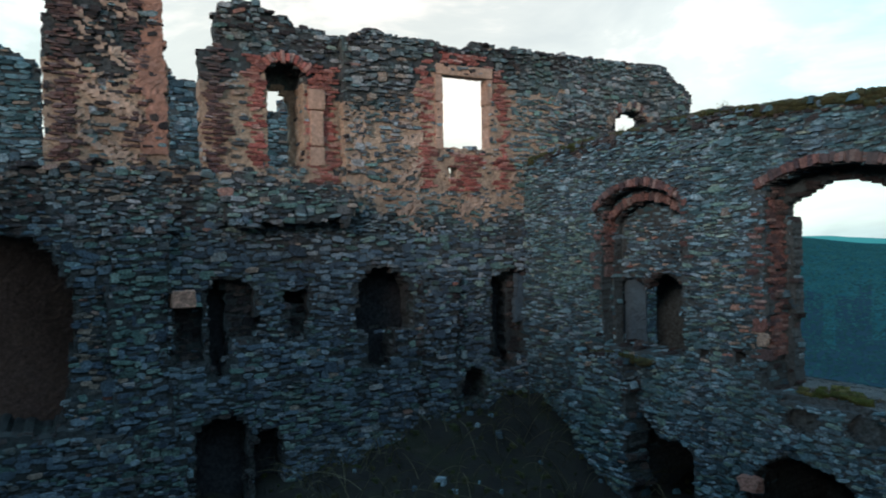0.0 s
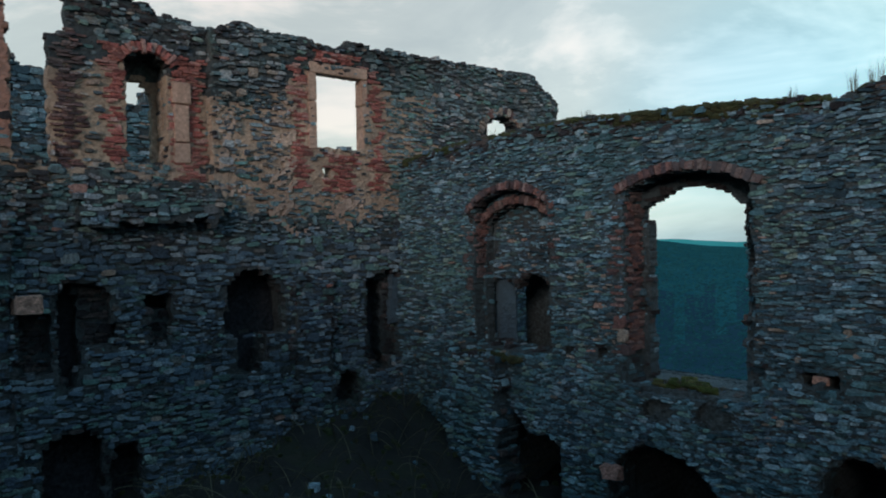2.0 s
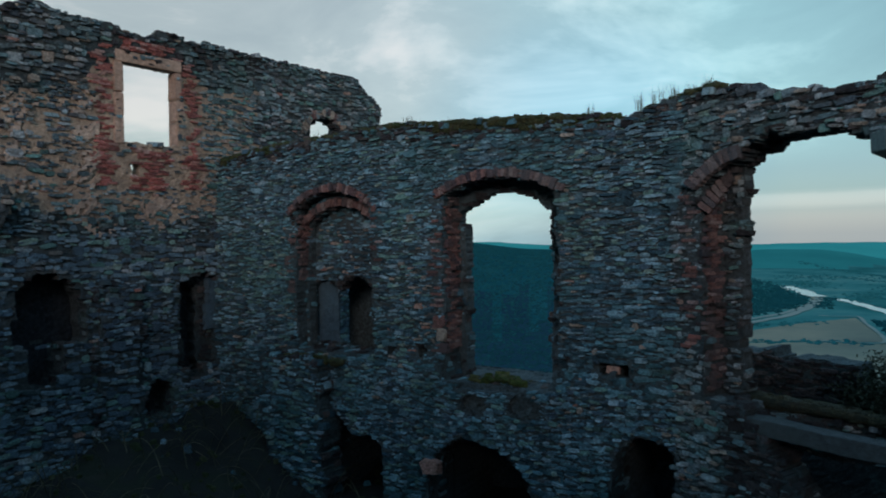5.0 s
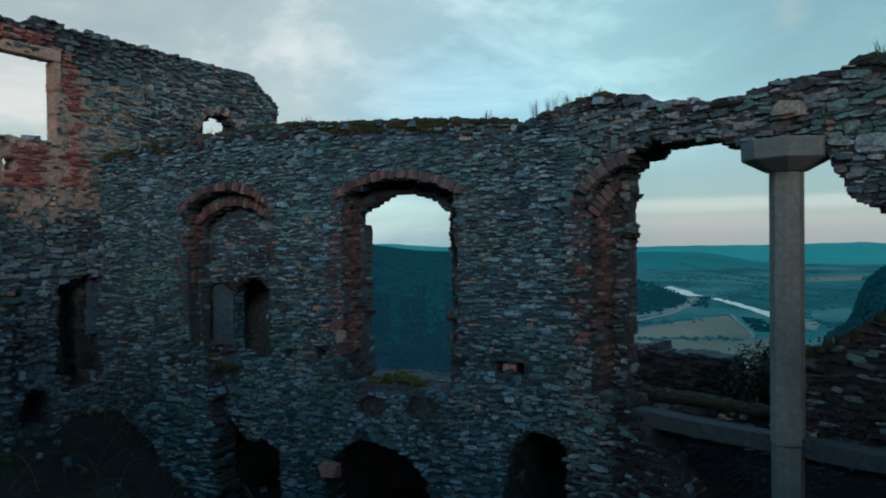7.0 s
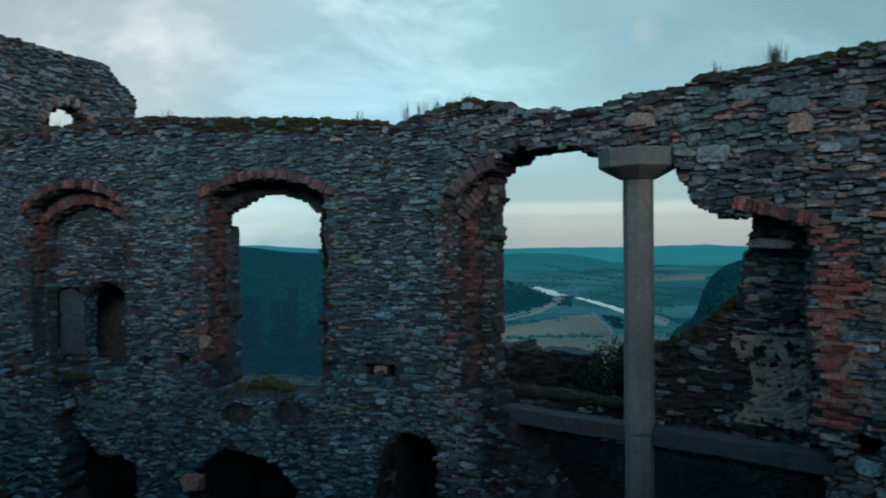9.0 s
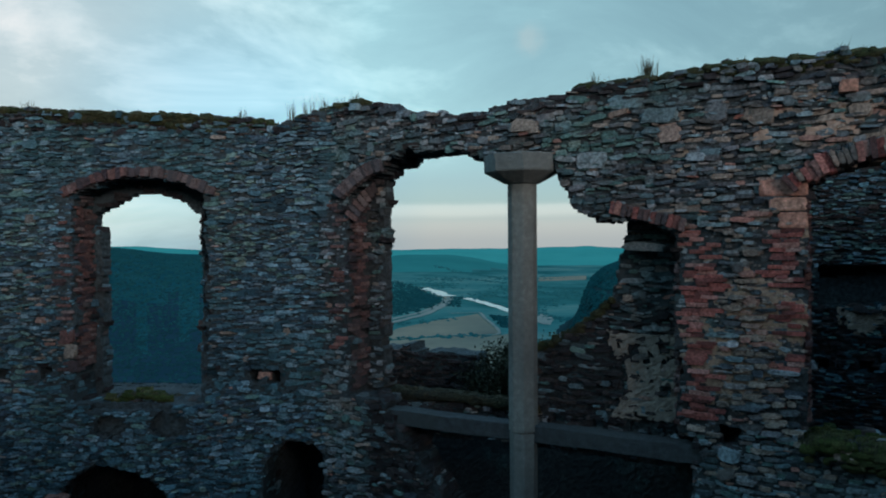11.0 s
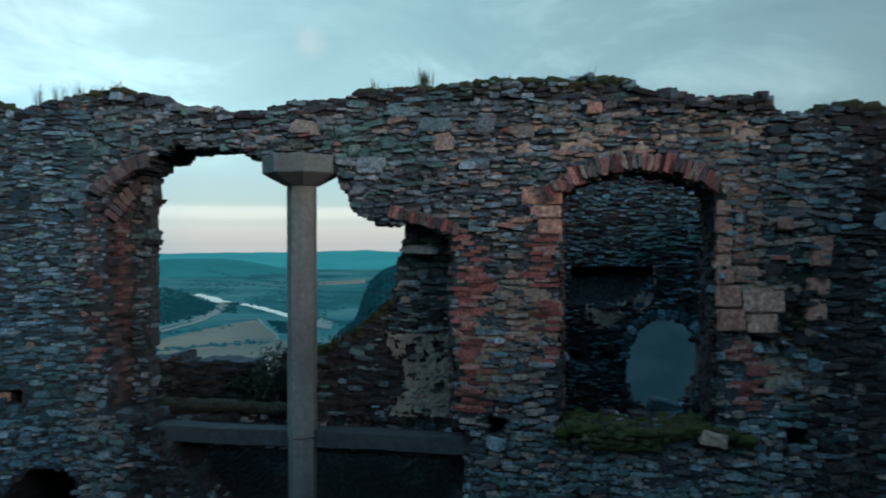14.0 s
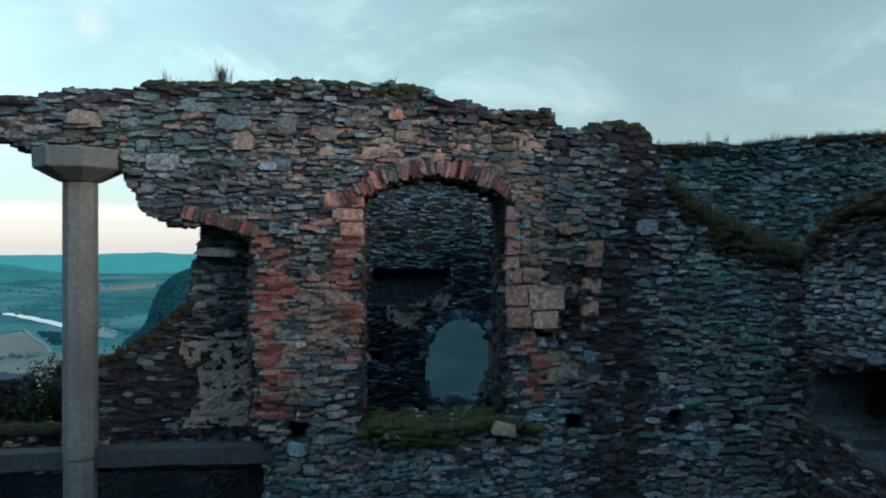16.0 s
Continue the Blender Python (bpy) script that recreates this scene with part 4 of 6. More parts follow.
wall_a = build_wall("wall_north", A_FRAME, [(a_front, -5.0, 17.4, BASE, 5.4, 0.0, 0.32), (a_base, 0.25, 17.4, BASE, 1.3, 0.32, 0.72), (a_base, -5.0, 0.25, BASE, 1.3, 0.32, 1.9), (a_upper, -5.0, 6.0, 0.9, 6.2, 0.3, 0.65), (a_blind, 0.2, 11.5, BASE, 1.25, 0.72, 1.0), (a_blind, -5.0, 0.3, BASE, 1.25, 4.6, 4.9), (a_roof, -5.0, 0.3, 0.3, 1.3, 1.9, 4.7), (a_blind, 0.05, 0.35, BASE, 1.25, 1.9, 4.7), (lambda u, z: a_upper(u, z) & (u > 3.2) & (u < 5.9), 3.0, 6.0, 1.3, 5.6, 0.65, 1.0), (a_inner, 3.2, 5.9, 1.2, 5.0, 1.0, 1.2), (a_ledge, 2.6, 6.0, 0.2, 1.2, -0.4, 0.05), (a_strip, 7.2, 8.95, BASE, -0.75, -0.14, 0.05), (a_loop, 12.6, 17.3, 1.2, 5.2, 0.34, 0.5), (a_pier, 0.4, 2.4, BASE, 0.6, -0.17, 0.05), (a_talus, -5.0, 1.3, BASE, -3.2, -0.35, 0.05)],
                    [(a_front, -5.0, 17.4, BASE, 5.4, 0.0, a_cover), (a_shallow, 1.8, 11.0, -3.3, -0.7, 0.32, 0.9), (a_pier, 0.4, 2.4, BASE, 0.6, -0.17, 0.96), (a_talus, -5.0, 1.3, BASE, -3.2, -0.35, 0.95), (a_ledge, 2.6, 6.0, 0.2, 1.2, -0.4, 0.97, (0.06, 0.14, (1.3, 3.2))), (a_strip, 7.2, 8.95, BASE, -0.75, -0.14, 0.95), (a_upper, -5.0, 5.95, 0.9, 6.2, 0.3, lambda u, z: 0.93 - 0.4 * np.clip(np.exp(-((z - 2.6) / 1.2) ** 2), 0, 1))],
                    "tall ruined rubble wall with brick-framed window openings", 23, warm=a_warm, lichen=a_lichen, darkened=a_soot_and_shade, shade_blue=a_shade_blue, stone=HALL_STONE, pool=HALL_POOL, mortar=HALL_MORTAR, course=(0.045, 0.130, (1.1, 3.1)), edges=(0, 3, 8, 10, 11, 13, 14), near=(6.0, 7.9, 2.0, 5.2), zones=A_ZONES, limed=a_limed)
gen_a = np.random.default_rng(8)
voussoirs(wall_a, 4.06, 4.86, 3.95, 4.10, 0.3, gen_a, 0.26, 0.08)
voussoirs(wall_a, 13.95, 15.35, 3.2, 3.66, 0.0, gen_a, 0.24, 0.10, pool=WARM_POOL[:5] + DULL_POOL[:3], name="stone")


def dressed_block(wall, name, u0, u1, z0, z1, y, proud, label="", mat=None):
    """One worn dressed stone of a window frame, rounded and a little out of true."""
    g = np.random.default_rng(int(abs(u0 * 131 + z0 * 57)))
    bm = bmesh.new()
    bmesh.ops.create_cube(bm, size=1)
    bmesh.ops.scale(bm, vec=(u1 - u0, 0.34, z1 - z0), verts=bm.verts)
    bmesh.ops.bevel(bm, geom=list(bm.edges), offset=0.018, segments=2, affect="EDGES")
    for v in bm.verts:
        v.co += Vector(g.uniform(-0.008, 0.008, 3).tolist())
    part(name, bm_mesh(name, bm, [mat or PALE_ASHLAR]), wall, label, Matrix.Translation(((u0 + u1) / 2, y + 0.17 - proud, (z0 + z1) / 2)))


# the pale dressed frame of the square window
PALE_ASHLAR = masonry_material("pale_pink_dressed_stone", [(0.0, (0.42, 0.255, 0.195)), (1.0, (0.50, 0.325, 0.25))], (0.32, 0.22, 0.175), 0.5, 12.0, 0.92, 0.45, 0.25)
for z0, z1, left, right in ((2.24, 2.86, 8.14, 9.90), (2.88, 3.42, 8.17, 9.93), (3.44, 4.12, 8.15, 9.86)):
    dressed_block(wall_a, "jamb_stone", left, 8.38, z0, z1, 0.0, 0.05)
    dressed_block(wall_a, "jamb_stone", 9.69, right, z0 + 0.03, z1, 0.0, 0.05)
dressed_block(wall_a, "lintel", 8.2, 9.86, 4.13, 4.40, 0.0, 0.06, "worn pale dressed stone lintel")
for z0, z1, u0, u1 in ((1.75, 2.2, 5.0, 5.36), (2.22, 3.05, 5.02, 5.34), (3.07, 3.55, 4.98, 5.4)):
    dressed_block(wall_a, "jamb_stone", u0, u1, z0, z1, 0.3, 0.07)
# the dressed jambs of the tall arch
for u0, u1, z0, z1 in ((-0.22, 0.34, 0.46, 0.68), (-0.10, 0.33, 0.27, 0.44), (0.0, 0.34, 0.05, 0.25), (2.40, 2.60, 0.28, 0.50), (2.39, 2.62, 0.04, 0.27), (2.41, 2.61, -0.22, 0.02), (2.38, 2.60, -0.42, -0.24),
                       (2.40, 2.63, -0.64, -0.44), (2.62, 2.94, 0.52, 0.78), (2.63, 3.0, 0.30, 0.50), (2.64, 2.96, 0.06, 0.28), (2.63, 2.99, -0.16, 0.04), (2.62, 2.95, -0.38, -0.18), (2.65, 2.93, -0.62, -0.40),
                       (2.40, 2.72, -0.96, -0.66), (2.74, 3.27, -1.02, -0.66), (2.42, 2.78, -1.28, -0.98), (2.80, 3.18, -1.30, -1.04), (3.58, 3.84, -0.78, -0.56), (3.56, 3.80, -1.12, -0.84), (3.62, 3.88, -0.20, 0.02)):
    dressed_block(wall_c, "dressed_stone", u0, u1, z0, z1, 0.0, 0.035, "", ASHLAR)

# ---- bricks and stones in the reveals ----
def reveal(wall, u, z0, z1, y0, y1, side, seed, brick=True, mat=DULL_BRICK):
    """The side of an opening, lined with thin bricks: the plane at u, facing +u (side 1) or -u (side -1)."""
    g = np.random.default_rng(seed)
    y, z, w, h = coursed(lambda a, b: (a > y0) & (a < y1), y0, y1, z0, z1, g, *((0.052, 0.064, (2.2, 5.0)) if brick else (0.05, 0.11, (1.2, 3.0))), 0.9, 0.0)
    n = len(y)
    one = np.ones((n, 1))
    v = slabs(np.stack([np.full(n, u) + side * 0.01, y, z], 1), one * [0, 1, 0], one * [0, 0, 1], one * [side, 0, 0], w, h, g.uniform(0.015, 0.05, n), g, 0.6 if brick else 0.1)
    part("reveal_lining", slab_mesh("reveal_lining", [(v, 0)], [mat]), wall, "worn thin bricks in the side of an opening" if brick else "rubble stones painted shade-dark in the side of an opening", kind="stuff")


reveal(wall_b, -7.68, -2.4, 0.75, 0.0, 0.62, 1, 201)
reveal(wall_b, -11.88, -1.0, 0.55, 0.0, 0.6, 1, 202)
reveal(wall_c, -6.60, -2.6, 0.62, 0.0, 0.6, 1, 203)
# the right side of the arch is coloured dark for its shade
reveal(wall_c, 2.38, -2.5, 0.6, 0.0, 0.85, -1, 204, False, SOOT_AND_SHADE)
reveal(wall_c, 0.33, -2.5, 0.5, 0.0, 0.85, 1, 205)
reveal(wall_c, -1.24, -2.6, 0.0, 0.0, 0.6, -1, 206)

# -- walls farther back --
AB_FRAME = wall_frame(30, 21.49)
AB_TOP = line([(-6, 5.3), (-1.46, 5.3), (-0.83, 5.11), (-0.65, 4.75), (-0.6, 2.6), (-0.3, 2.7), (0.0, 3.5), (2.6, 5.1), (3.38, 4.7), (3.47, 4.25), (4.5, 4.2), (5.3, 4.05), (5.85, 4.0), (6.1, 4.5), (6.3, 4.3), (6.9, 3.9), (7.2, 1.0)])


def ab_solid(u, z):
    return z < AB_TOP(u) + wobble(u, z, 1.6, 0.12, 51)


build_wall("wall_north_outer", AB_FRAME, [(ab_solid, -6, 7.3, BASE, 5.8, 0, 0.9)], [(ab_solid, -6, 7.3, 0.5, 5.8, 0, 0.95)], "dark rubble wall standing behind the hall", 24, course=(0.06, 0.15, (1.3, 3.4)), warm=lambda u, z: 0.03 + 0 * u)
CB_FRAME = wall_frame(-77, 15.0)
CB_TOP = line([(-2.4, 2.8), (4.4, 2.8), (5.2, 2.2), (7.03, 2.14), (8.87, 2.17), (10.26, 2.36), (12.68, 2.54), (16, 2.7)])


CB_SLOT = line([(0.6, -1.35), (1.34, -1.35), (1.95, -1.22), (2.2, -0.98), (2.32, -0.55)])


def cb_solid(u, z):
    rough = wobble(u, z, 1.6, 0.07, 52)
    slot = (u > 0.61) & (u < 2.3) & (z > CB_SLOT(u) + 0.4 * rough) & (z < -0.55 + 0.3 * rough)
    hole = (abs(z + 2.45) < 0.11) & ((abs(u - 0.68) < 0.11) | (abs(u - 1.36) < 0.11))
    eye_hole = np.abs((u - 2.53 - 0.06 * (z + 2.6)) / 0.78) ** 2.3 + np.abs((z + 2.68) / 1.02) ** 2.3 < 1 + 0.3 * rough
    return (z < CB_TOP(u) + rough) & ~slot & ~hole & ~eye_hole


def cb_blind(u, z):
    return (u < 3.0) & (z > -1.6) & (z < 0) & (u > 0.4)


# darker stones paint the chamber's shade, more of them lower down
wall_cb = build_wall("wall_south_outer", CB_FRAME, [(cb_solid, -2.4, 16, BASE, 3.2, 0, 0.9), (cb_blind, 0.4, 3.0, -1.6, 0, 0.9, 1.2), (lambda u, z: (z < -0.92 + 0.12 * u) & (z > -1.5), 0.5, 2.4, -1.5, -0.6, 0.28, 0.9), (lambda u, z: u < 1.7, 0.4, 1.7, -2.8, -2.1, 0.9, 1.1)], [(cb_solid, -1.4, 4.2, -4.2, 1.8, 0, 0.97, (0.026, 0.064, (1.6, 4.6))), (cb_solid, 4.2, 14.0, -0.5, 3.0, 0, 0.96, (0.045, 0.11, (1.4, 3.8)))],
           "dark rubble back wall with a slot and a small arched opening", 25, cell=0.06, darkened=lambda u, z: np.where(u > 4.2, 0.02, 0.25 + 0.35 * (z < -0.5)), lichen=lambda u, z: 0.15 + np.where(u > 4.2, 0.55, 0.5 * np.exp(-((z - 0.1) / 0.7) ** 2)), warm=lambda u, z: 0.01 + 0.4 * np.exp(-((u - 1.7) / 0.8) ** 2 - ((z + 1.7) / 0.25) ** 2))


voussoirs(wall_cb, 1.82, 3.24, -2.3, -1.66, 0.0, np.random.default_rng(9), 0.2, 0.12, 0.07, STONE_POOL, "stone")


# -- the low wall turning the corner towards the eye, with a dark opening --
D_FRAME = C_FRAME @ Matrix.Translation((7.05, 0, 0)) @ Matrix.Rotation(radians(-90), 4, "Z")
D_TOP = line([(-0.9, -0.5), (0.05, -0.42), (0.3, 0.0), (0.55, 0.2), (0.9, 0.36), (1.2, 0.56), (1.9, 0.6), (3.2, 0.85), (5.5, 1.6)])


def d_solid(u, z):
    rough = wobble(u, z, 2.1, 0.08, 57)
    return (z < D_TOP(u) + rough) & ~arch(u + 0.5 * rough, z + 0.3 * rough, 0.3, 3.0, -2.8 + 0.12 * np.sin(3 * u), -2.0, -1.7)


# three in four stones dark: extra shade put into this wall's colour
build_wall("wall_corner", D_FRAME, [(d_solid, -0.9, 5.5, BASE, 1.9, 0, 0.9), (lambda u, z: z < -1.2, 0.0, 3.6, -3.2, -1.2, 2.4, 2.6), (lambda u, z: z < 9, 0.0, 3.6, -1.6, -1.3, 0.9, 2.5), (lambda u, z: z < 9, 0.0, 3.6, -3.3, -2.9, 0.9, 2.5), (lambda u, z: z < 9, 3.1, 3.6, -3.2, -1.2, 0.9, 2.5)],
           [(d_solid, -0.05, 5.4, BASE, 1.9, 0, 0.96)], "shaded low rubble wall turning the corner, with a dark opening", 30, stone=HALL_STONE, pool=HALL_POOL, edges=(), near=(0.2, 2.6, -1.6, 0.6), darkened=lambda u, z: 0.75 + 0 * u)


def plain_wall(name, frame_of, u0, u1, top, label, seed):
    solid = lambda u, z: z < top + wobble(u, z, 1.2, 0.15, seed)
    build_wall(name, frame_of, [(solid, u0, u1, BASE, top + 0.5, 0, 0.9)], [(solid, u0, u1, BASE, top + 0.4, 0, 0.35, (0.14, 0.28, (1.2, 3.0)))], label, seed, edge_skip=0.7, cell=0.25)


# two cross walls, added to keep sky light out of the chamber
plain_wall("wall_chamber_side", wall_frame(-77, 10.9) @ Matrix.Translation((-0.5, 0, 0)) @ Matrix.Rotation(radians(90), 4, "Z"), 0.0, 4.0, 1.75, "rubble cross wall added to darken the back chamber", 26)
plain_wall("wall_chamber_far_side", wall_frame(-77, 10.9) @ Matrix.Translation((5.0, 0, 0)) @ Matrix.Rotation(radians(90), 4, "Z"), 0.0, 4.0, 0.9, "rubble cross wall added to darken the back chamber", 33)
# walls out of view, added to block sun and low sky
plain_wall("wall_south_end", C_FRAME @ Matrix.Translation((0, 0.1, 0)), 9.6, 18.0, 4.8, "unseen tall wall added to shade the outer wall", 34)
plain_wall("wall_west", wall_frame(122, 9.0), -12, 14, 4.05, "unseen wall added to close and shade the hall", 27)
plain_wall("wall_southwest", wall_frame(-150, 11.0), -5.8, 14, 3.2, "unseen wall added to close and shade the hall beyond", 28)


# ---- ground, valley and hills: one sheet ----
def smooth(x):
    x = np.clip(x, 0, 1)
    return x * x * (3 - 2 * x)


def land_height(yaw, r):
    x, y = -np.sin(np.radians(yaw)) * r, np.cos(np.radians(yaw)) * r
    z = -6.0 - 0.55 * np.maximum(r - 24, 0)
    cx, cy = x - 1.6, y - 18.4
    d = np.hypot((cx * -0.866 + cy * -0.5) * 0.42, (cx * 0.5 + cy * -0.866) * 1.1)
    z = z + np.where(r < 40, 1.95 * np.log1p(np.exp((2.3 - 0.62 * d) / 0.45)) / np.log1p(np.exp(2.3 / 0.45)) + 0.18 * np.sin(x * 1.7) * np.cos(y * 1.3) + 0.1 * np.sin(x * 4.1 + y * 3.3), 0)
    z = np.maximum(z, -120.0)
    left = smooth((yaw + 41) / 7) * smooth((75 - yaw) / 20)
    ridge = -1.4 + np.interp(-yaw, [15, 20, 25.1, 26.4, 27.3, 29, 31, 36], [-2, -3, -5, -7.9, -10.7, -14.3, -15.1, -17])
    z = np.where(r > 250, z + left * (ridge + 120) * smooth((r - 380) / 560) * (1 - smooth((r - 1000) / 700)), z)
    top = np.interp(-yaw, [59.0, 60.4, 61.4, 61.9, 62.4, 63.4, 65.1, 67, 75, 95, 130], [-120, -100, -72, -52, -39, -28, -20, -15, -16, -22, -22])
    z = np.where(r > 150, np.maximum(z, -120 + (top + 120) * smooth((r - 200) / 420) * (1 - smooth((r - 720) / 420))), z)
    near_hill = np.interp(-yaw, [36, 44, 47, 51, 53, 55, 58], [0, 40, 62, 60, 45, 20, 0])
    z = np.where(r > 1500, np.maximum(z, -120 + near_hill * np.exp(-(((r - 3000) / 420) ** 2)) * 1.0), z)
    z = np.where(r > 3200, np.maximum(z, -120 + (120 + np.interp(-yaw, [20, 25.7, 27.2, 29.2, 31, 40, 47, 50, 55, 59.7, 62, 65, 80], [-24, -20, -23, -38, -46, -52, -59, -54, -54, -46, -41, -55, -50])) * smooth((r - 3300) / 900) + 1.2 * np.sin(yaw * 2.3)), z)
    z = np.where(r > 120, z + (np.sin(x * 0.021 + 1) * np.cos(y * 0.017) * 1.6) * smooth((z + 118) / 30) * smooth((r - 120) / 200) * smooth((2600 - r) / 600) * np.where(yaw < -55, smooth((760 - r) / 200), 1), z)
    return z


yaws = np.concatenate([np.arange(-120, -73, 0.75), np.arange(-73, -55, 0.22), np.arange(-55, 45, 0.75), np.arange(45, 240, 3.0)])
rings = np.concatenate([[0.01], np.arange(0.5, 26, 0.5), 26 * (4700 / 26) ** (np.arange(0, 121) / 120)])
ty, tr = np.meshgrid(yaws, rings, indexing="ij")
tz = land_height(ty, tr)
tv = np.stack([-np.sin(np.radians(ty)) * tr, np.cos(np.radians(ty)) * tr, tz + EYE], -1).reshape(-1, 3)
ny, nr = len(yaws), len(rings)
gi, gj = np.meshgrid(np.arange(ny), np.arange(nr - 1), indexing="ij")
gi, gj = gi.ravel(), gj.ravel()
gn = (gi + 1) % ny
tf = np.stack([gi * nr + gj, gi * nr + gj + 1, gn * nr + gj + 1, gn * nr + gj], 1).tolist()
mid_r, mid_y, mid_z = rings[gj], yaws[gi], tz[gi, gj]
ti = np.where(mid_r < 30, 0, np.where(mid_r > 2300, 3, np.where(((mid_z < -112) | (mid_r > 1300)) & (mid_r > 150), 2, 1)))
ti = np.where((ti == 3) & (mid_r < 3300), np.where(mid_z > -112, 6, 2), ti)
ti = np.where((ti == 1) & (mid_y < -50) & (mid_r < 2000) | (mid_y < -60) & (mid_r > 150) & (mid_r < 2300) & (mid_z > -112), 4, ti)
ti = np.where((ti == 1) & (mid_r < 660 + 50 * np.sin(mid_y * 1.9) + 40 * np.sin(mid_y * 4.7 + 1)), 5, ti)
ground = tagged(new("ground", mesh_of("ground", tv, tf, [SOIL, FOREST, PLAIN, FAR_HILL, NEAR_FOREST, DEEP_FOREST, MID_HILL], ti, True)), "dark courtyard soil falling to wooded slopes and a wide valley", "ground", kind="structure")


def ribbon(name, points, width, z, mat, label, category):
    """A flat strip along a few points on the valley floor."""
    pts = [Vector((x, y, z)) for x, y in points]
    fine = []
    for k in range(len(pts) - 1):
        a, b = pts[max(k - 1, 0)], pts[min(k + 2, len(pts) - 1)]
        for s in np.linspace(0, 1, 9).tolist()[: 9 if k == len(pts) - 2 else 8]:
            h = (2 * s**3 - 3 * s**2 + 1, s**3 - 2 * s**2 + s, -2 * s**3 + 3 * s**2, s**3 - s**2)
            fine.append(h[0] * pts[k] + h[1] * 0.5 * (pts[k + 1] - a) + h[2] * pts[k + 1] + h[3] * 0.5 * (b - pts[k]))
    verts = []
    for k, p in enumerate(fine):
        way = (fine[min(k + 1, len(fine) - 1)] - fine[max(k - 1, 0)]).normalized()
        side = Vector((-way.y, way.x, 0))
        w = width * (0.9 + 0.12 * math.sin(k * 0.7))
        verts += [p + side * w / 2, p - side * w / 2]
    faces = [(2 * k, 2 * k + 1, 2 * k + 3, 2 * k + 2) for k in range(len(fine) - 1)]
    return tagged(new(name, mesh_of(name, verts, faces, [mat])), label, category, kind="structure")


def patch(name, points, z, mat, label):
    me = mesh_of(name, [(x, y, z) for x, y in points], [tuple(range(len(points)))], [mat])
    return tagged(new(name, me), label, "field", kind="structure")


FLOOR = EYE - 120
ribbon("river", [(1331, 1168), (1275, 1100), (1253, 1059), (1191, 992), (1161, 944)], 34, FLOOR + 0.8, RIVER, "pale river bend shining far down in the valley", "river")
ribbon("river", [(1145, 905), (1139, 882), (1103, 827), (1060, 770), (1021, 718), (977, 663), (880, 560)], 22, FLOOR + 0.8, RIVER, "pale river running across the valley floor", "river")
ribbon("track", [(1149, 934), (1072, 873), (993, 822), (922, 782), (844, 742), (800, 729), (753, 714), (640, 684)], 14, FLOOR + 0.9, TRACK, "pale road curving along the valley floor", "road")
ribbon("track", [(1090, 897), (1008, 842), (944, 806), (869, 770), (815, 753), (759, 737), (650, 706)], 9, FLOOR + 0.9, TRACK, "narrower pale road beside the valley road", "road")
ribbon("track", [(887, 723), (905, 700), (920, 685), (861, 631), (800, 572), (756, 532), (723, 510), (703, 519), (680, 551)], 5.0, FLOOR + 1.3, TRACK, "pale farm track round a field", "road")
patch("field", [(932, 798), (1035, 862), (1145, 948), (1161, 944), (1052, 858), (965, 808)], FLOOR + 0.7, FIELD, "sandy bank inside the river bend")
patch("field", [(560, 590), (693, 655), (790, 674), (908, 680), (735, 512), (680, 553), (610, 588)], FLOOR + 0.5, FIELD, "brown stubble field in the valley")
patch("field", [(540, 575), (600, 582), (676, 545), (722, 504), (760, 500), (547, 354), (300, 200), (250, 235), (481, 516)], FLOOR + 0.5, FIELD, "pale stubble field below the castle hill")
patch("field", [(975, 600), (905, 528), (855, 490), (850, 520), (880, 560)], FLOOR + 0.6, TRACK, "pale gravel bank beside the river")
patch("field", [(1905, 1184), (2097, 1116), (1880, 1001), (1734, 1078)], FLOOR + 0.6, FIELD, "pale strip of meadow across the valley")
patch("field", [(2043, 1521), (2129, 1547), (2023, 1451), (1947, 1426)], FLOOR + 0.6, TRACK, "pale sliver of a field across the valley")


